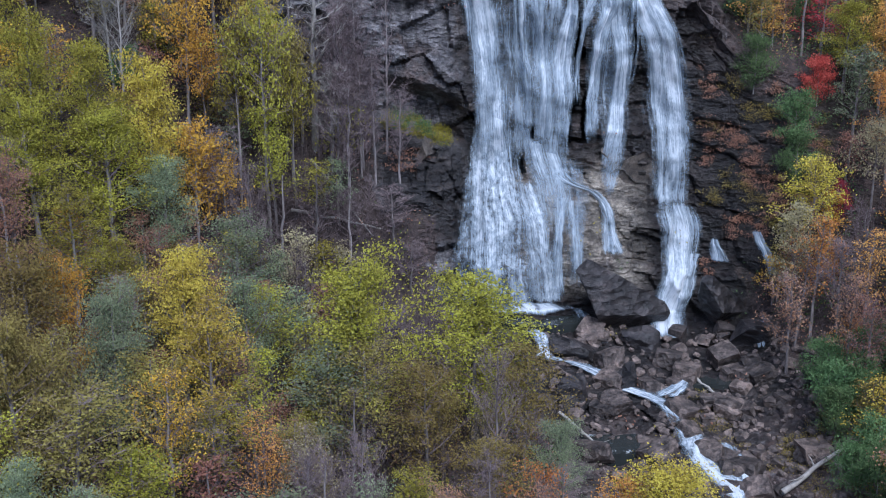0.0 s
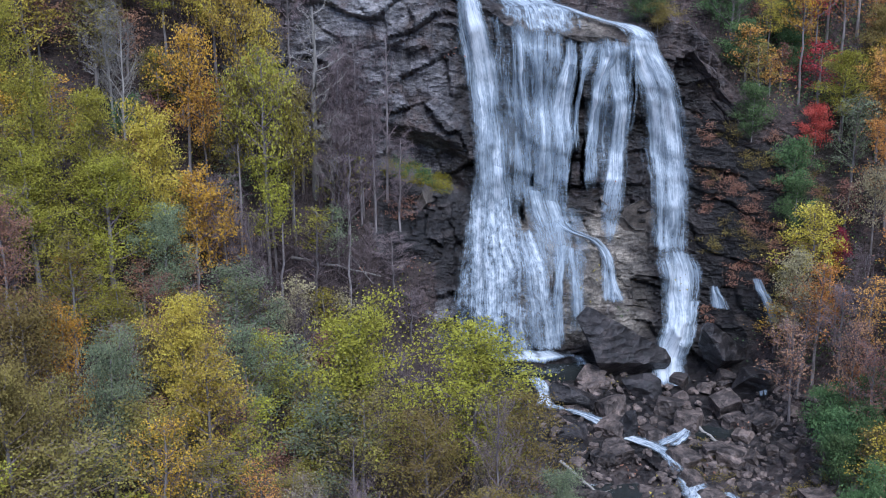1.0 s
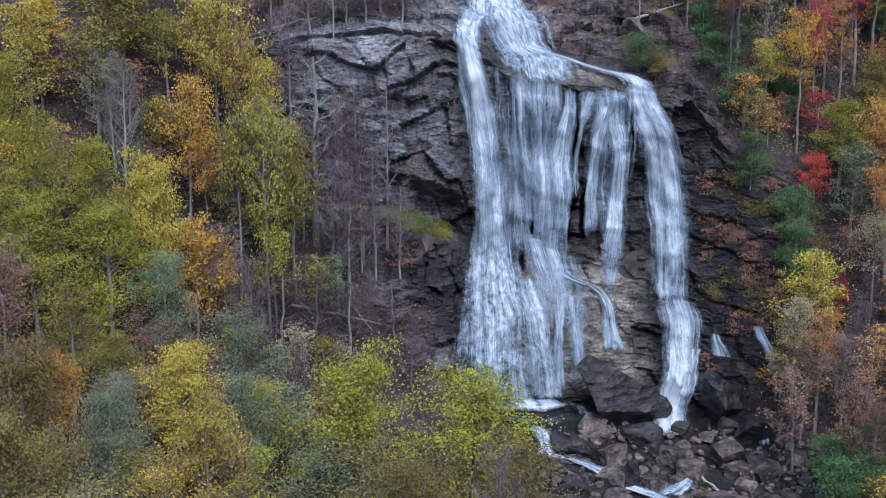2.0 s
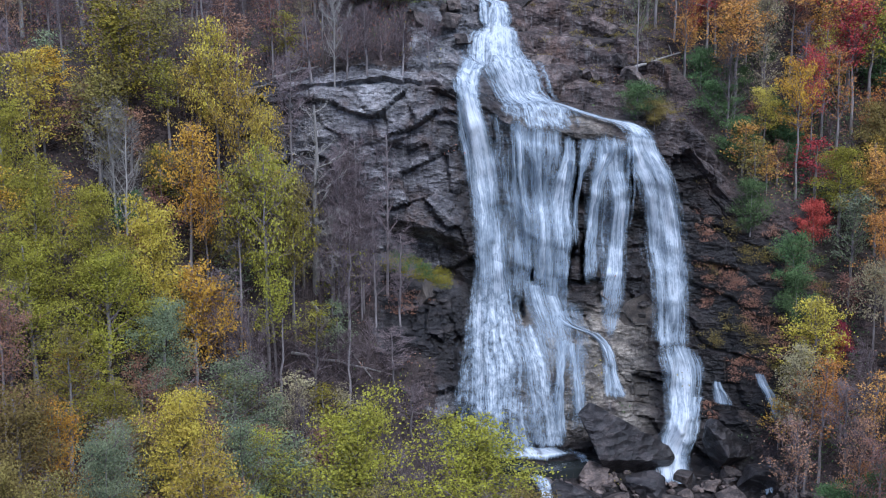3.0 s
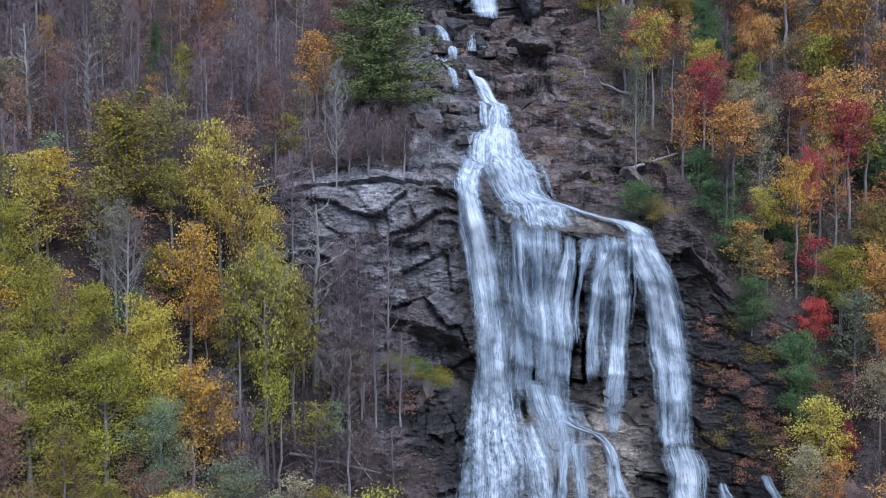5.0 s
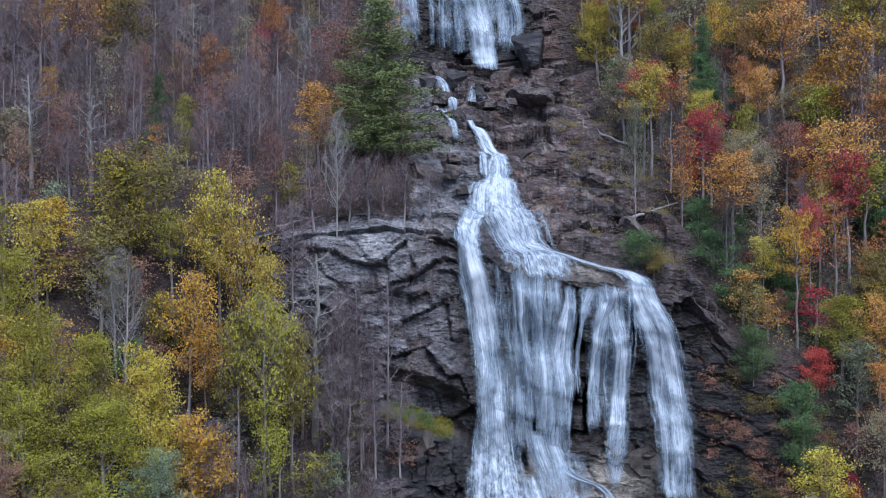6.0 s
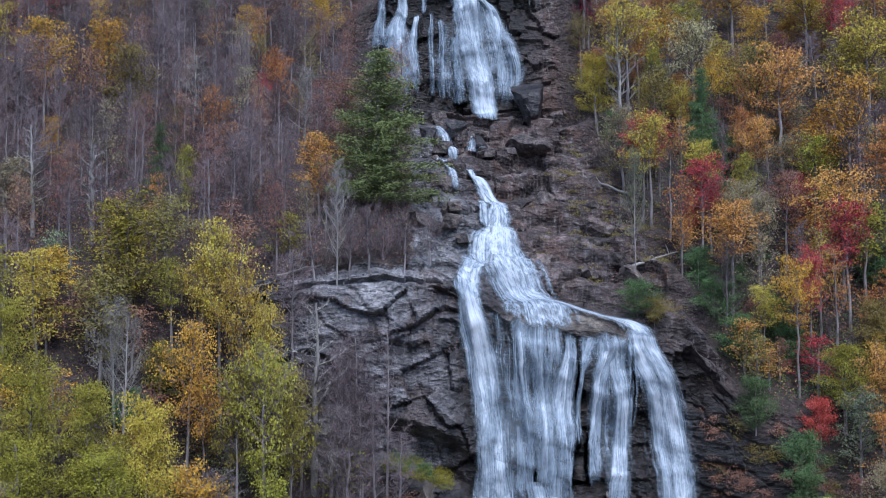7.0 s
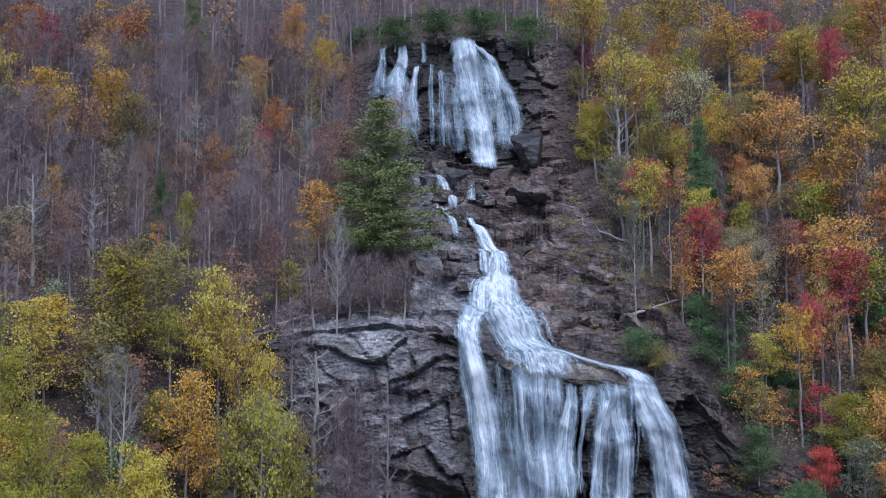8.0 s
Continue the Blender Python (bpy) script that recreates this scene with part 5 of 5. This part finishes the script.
undergrowth("undergrowth", "rust-brown saplings and shrubs on the upper slope", M_RUST, 2400, 13, -0.5, 0.22, 3.0, False, (-90, 6, 136, 228))
undergrowth("undergrowth", "grey saplings on the upper slope", M_TWIG, 2600, 14, -0.6, 0, 4.5, True, (-90, 8, 136, 228))
undergrowth("undergrowth", "low brown growth between the bank boulders", M_OLIVE, 350, 12, 0.0, 0.16, 0.7, False, (28, 48, 88, 120), 0.6)


def ledge_growth(label, material, n, seed, across, levels, spot, tall):
    """Tufts that cling to the rough rock, by stretches across it and up it."""
    gen = np.random.default_rng(seed)
    x, lev = gen.uniform(*across, n * 6), gen.uniform(*levels, n * 6)
    pts, _ = surface(x, lev)
    pts = pts[soft_noise(pts[:, 0], pts[:, 1] * 0, pts[:, 2], 3.0, seed) > spot][:n]
    m = 42
    c = np.repeat(pts, m, 0) + gen.normal(0, 1, (len(pts) * m, 3)) * (0.45, 0.2, 0.1) + (0, -0.15, 0)
    c[:, 2] += gen.uniform(0, 1, len(c)) ** 1.5 * tall
    a = gen.normal(0, 1, c.shape)
    a /= np.linalg.norm(a, axis=1)[:, None]
    b = np.cross(a, gen.normal(0, 1, c.shape))
    b /= np.linalg.norm(b, axis=1)[:, None]
    v = np.stack((c - a * 0.11, c + b * 0.09, c + a * 0.09 - b * 0.06), 1).reshape(-1, 3)
    tagged(new("undergrowth", mesh_of("undergrowth", v, np.arange(len(v)).reshape(-1, 3).tolist(), material)), label, "undergrowth", kind="stuff")


ledge_growth("rust-red growth on the dark rock ledges", M_RUST, 330, 8, (35, 51), (4.2, 5.9), 0.06, 0.5)
ledge_growth("olive growth on the dark rock ledges", M_OLIVE, 150, 18, (35, 51), (4.6, 6.0), 0.1, 0.6)
ledge_growth("olive and brown growth on the cascade slope", M_OLIVE, 260, 9, (14, 38), (6.05, 6.9), 0.1, 0.5)
ledge_growth("yellow-green moss and herbs on the shaded ledge", M_YELLOWGREEN, 150, 10, (-8, 1), (5.02, 5.1), -0.3, 0.9)
ledge_growth("dark green ferns on the shaded ledge", M_GREEN, 90, 16, (-7, 0), (5.03, 5.12), -0.1, 0.9)
ledge_growth("rust-red leaves on the dark slab under the cliff", M_RUST, 28, 17, (-8, -2), (4.78, 5.02), 0.0, 0.2)


# ---- cobbles and broken rock of the stream bank ----
def cobble_arrays(seed):
    bm = bmesh.new()
    bmesh.ops.create_icosphere(bm, subdivisions=1, radius=1)
    gen = random.Random(seed)
    for v in bm.verts:
        v.co = Vector((v.co.x, v.co.y * 0.8, v.co.z * 0.6)) * gen.uniform(0.7, 1.15)
    out = np.array([tuple(v.co) for v in bm.verts]), [tuple(v.index for v in f.verts) for f in bm.faces]
    bm.free()
    return out


cobbles = [cobble_arrays(i) for i in range(6)]
gen = random.Random(8)
pieces = []
for n in range(1500):
    y = gen.uniform(86, 128)
    x = gen.uniform(10, 46) + (112 - y) * 0.12
    size = gen.choice((0.2, 0.3, 0.4, 0.55, 0.75))
    pieces.append((cobbles[n % 6], pose(x, y, ground_z(x, y) + size * 0.2, gen.uniform(-40, 40), gen.uniform(-40, 40), gen.uniform(0, 360)) @ Matrix.Scale(size, 4)))
joined("cobbles", "loose cobbles and broken rock along the stream", pieces, M_BOULDER, "cobbles")


# ---- fallen timber ----
def log(ax, ay, bx, by, thick, label, lift=0.3):
    """A fallen trunk with a few broken branch stubs, lying from one place of the plan to another."""
    gen = random.Random(int(ax * 10 + by))
    a, b = Vector((ax, ay, ground_z(ax, ay) + lift)), Vector((bx, by, ground_z(bx, by) + lift))
    pts = [a.lerp(b, i / 6) + rand_dir(gen) * 0.15 for i in range(7)]
    top = tagged(new("fallen_log"), label, "log", "fallen logs")
    verts, faces = [], []
    tube(verts, faces, pts, [thick * (1 - 0.09 * i) for i in range(7)], 8)
    trunk = new("trunk", mesh_of("trunk", verts, faces, M_DEAD, True))
    trunk.parent = top
    for i in (2, 3, 4, 5):
        verts, faces = [], []
        e = pts[i] + rand_dir(gen, 0.8) * thick * gen.uniform(3, 8)
        tube(verts, faces, [pts[i], pts[i].lerp(e, 0.5) + rand_dir(gen) * 0.1, e], [thick * 0.4, thick * 0.25, 0.02], 5)
        stub = new("branch", mesh_of("branch", verts, faces, M_DEAD, True))
        stub.parent = top
    return top


log(35.6, 97.2, 43.6, 100.6, 0.34, "pale barkless log lying across the bank boulders", 0.9)
log(31, 117, 34, 112, 0.2, "thin grey log wedged among boulders", 0.8)
log(13.5, 110, 18, 103, 0.22, "thin grey log leaning into the pool", 0.8)
log(-19, 126, -8, 129, 0.22, "bleached fallen trunk on the brushy slope", 1.6)
log(-15, 118, -6, 122, 0.2, "bleached fallen trunk on the brushy slope", 1.6)
log(-17, 131, -9, 128, 0.18, "bleached fallen trunk on the brushy slope", 1.4)
log(28, 152, 36, 158, 0.25, "grey fallen trunk on the rocky slope", 0.8)
log(30, 166, 22, 172, 0.25, "grey fallen trunk on the rocky slope", 0.8)
log(-23, 140, -17, 141, 0.2, "grey fallen trunk along the cliff edge", 0.6)
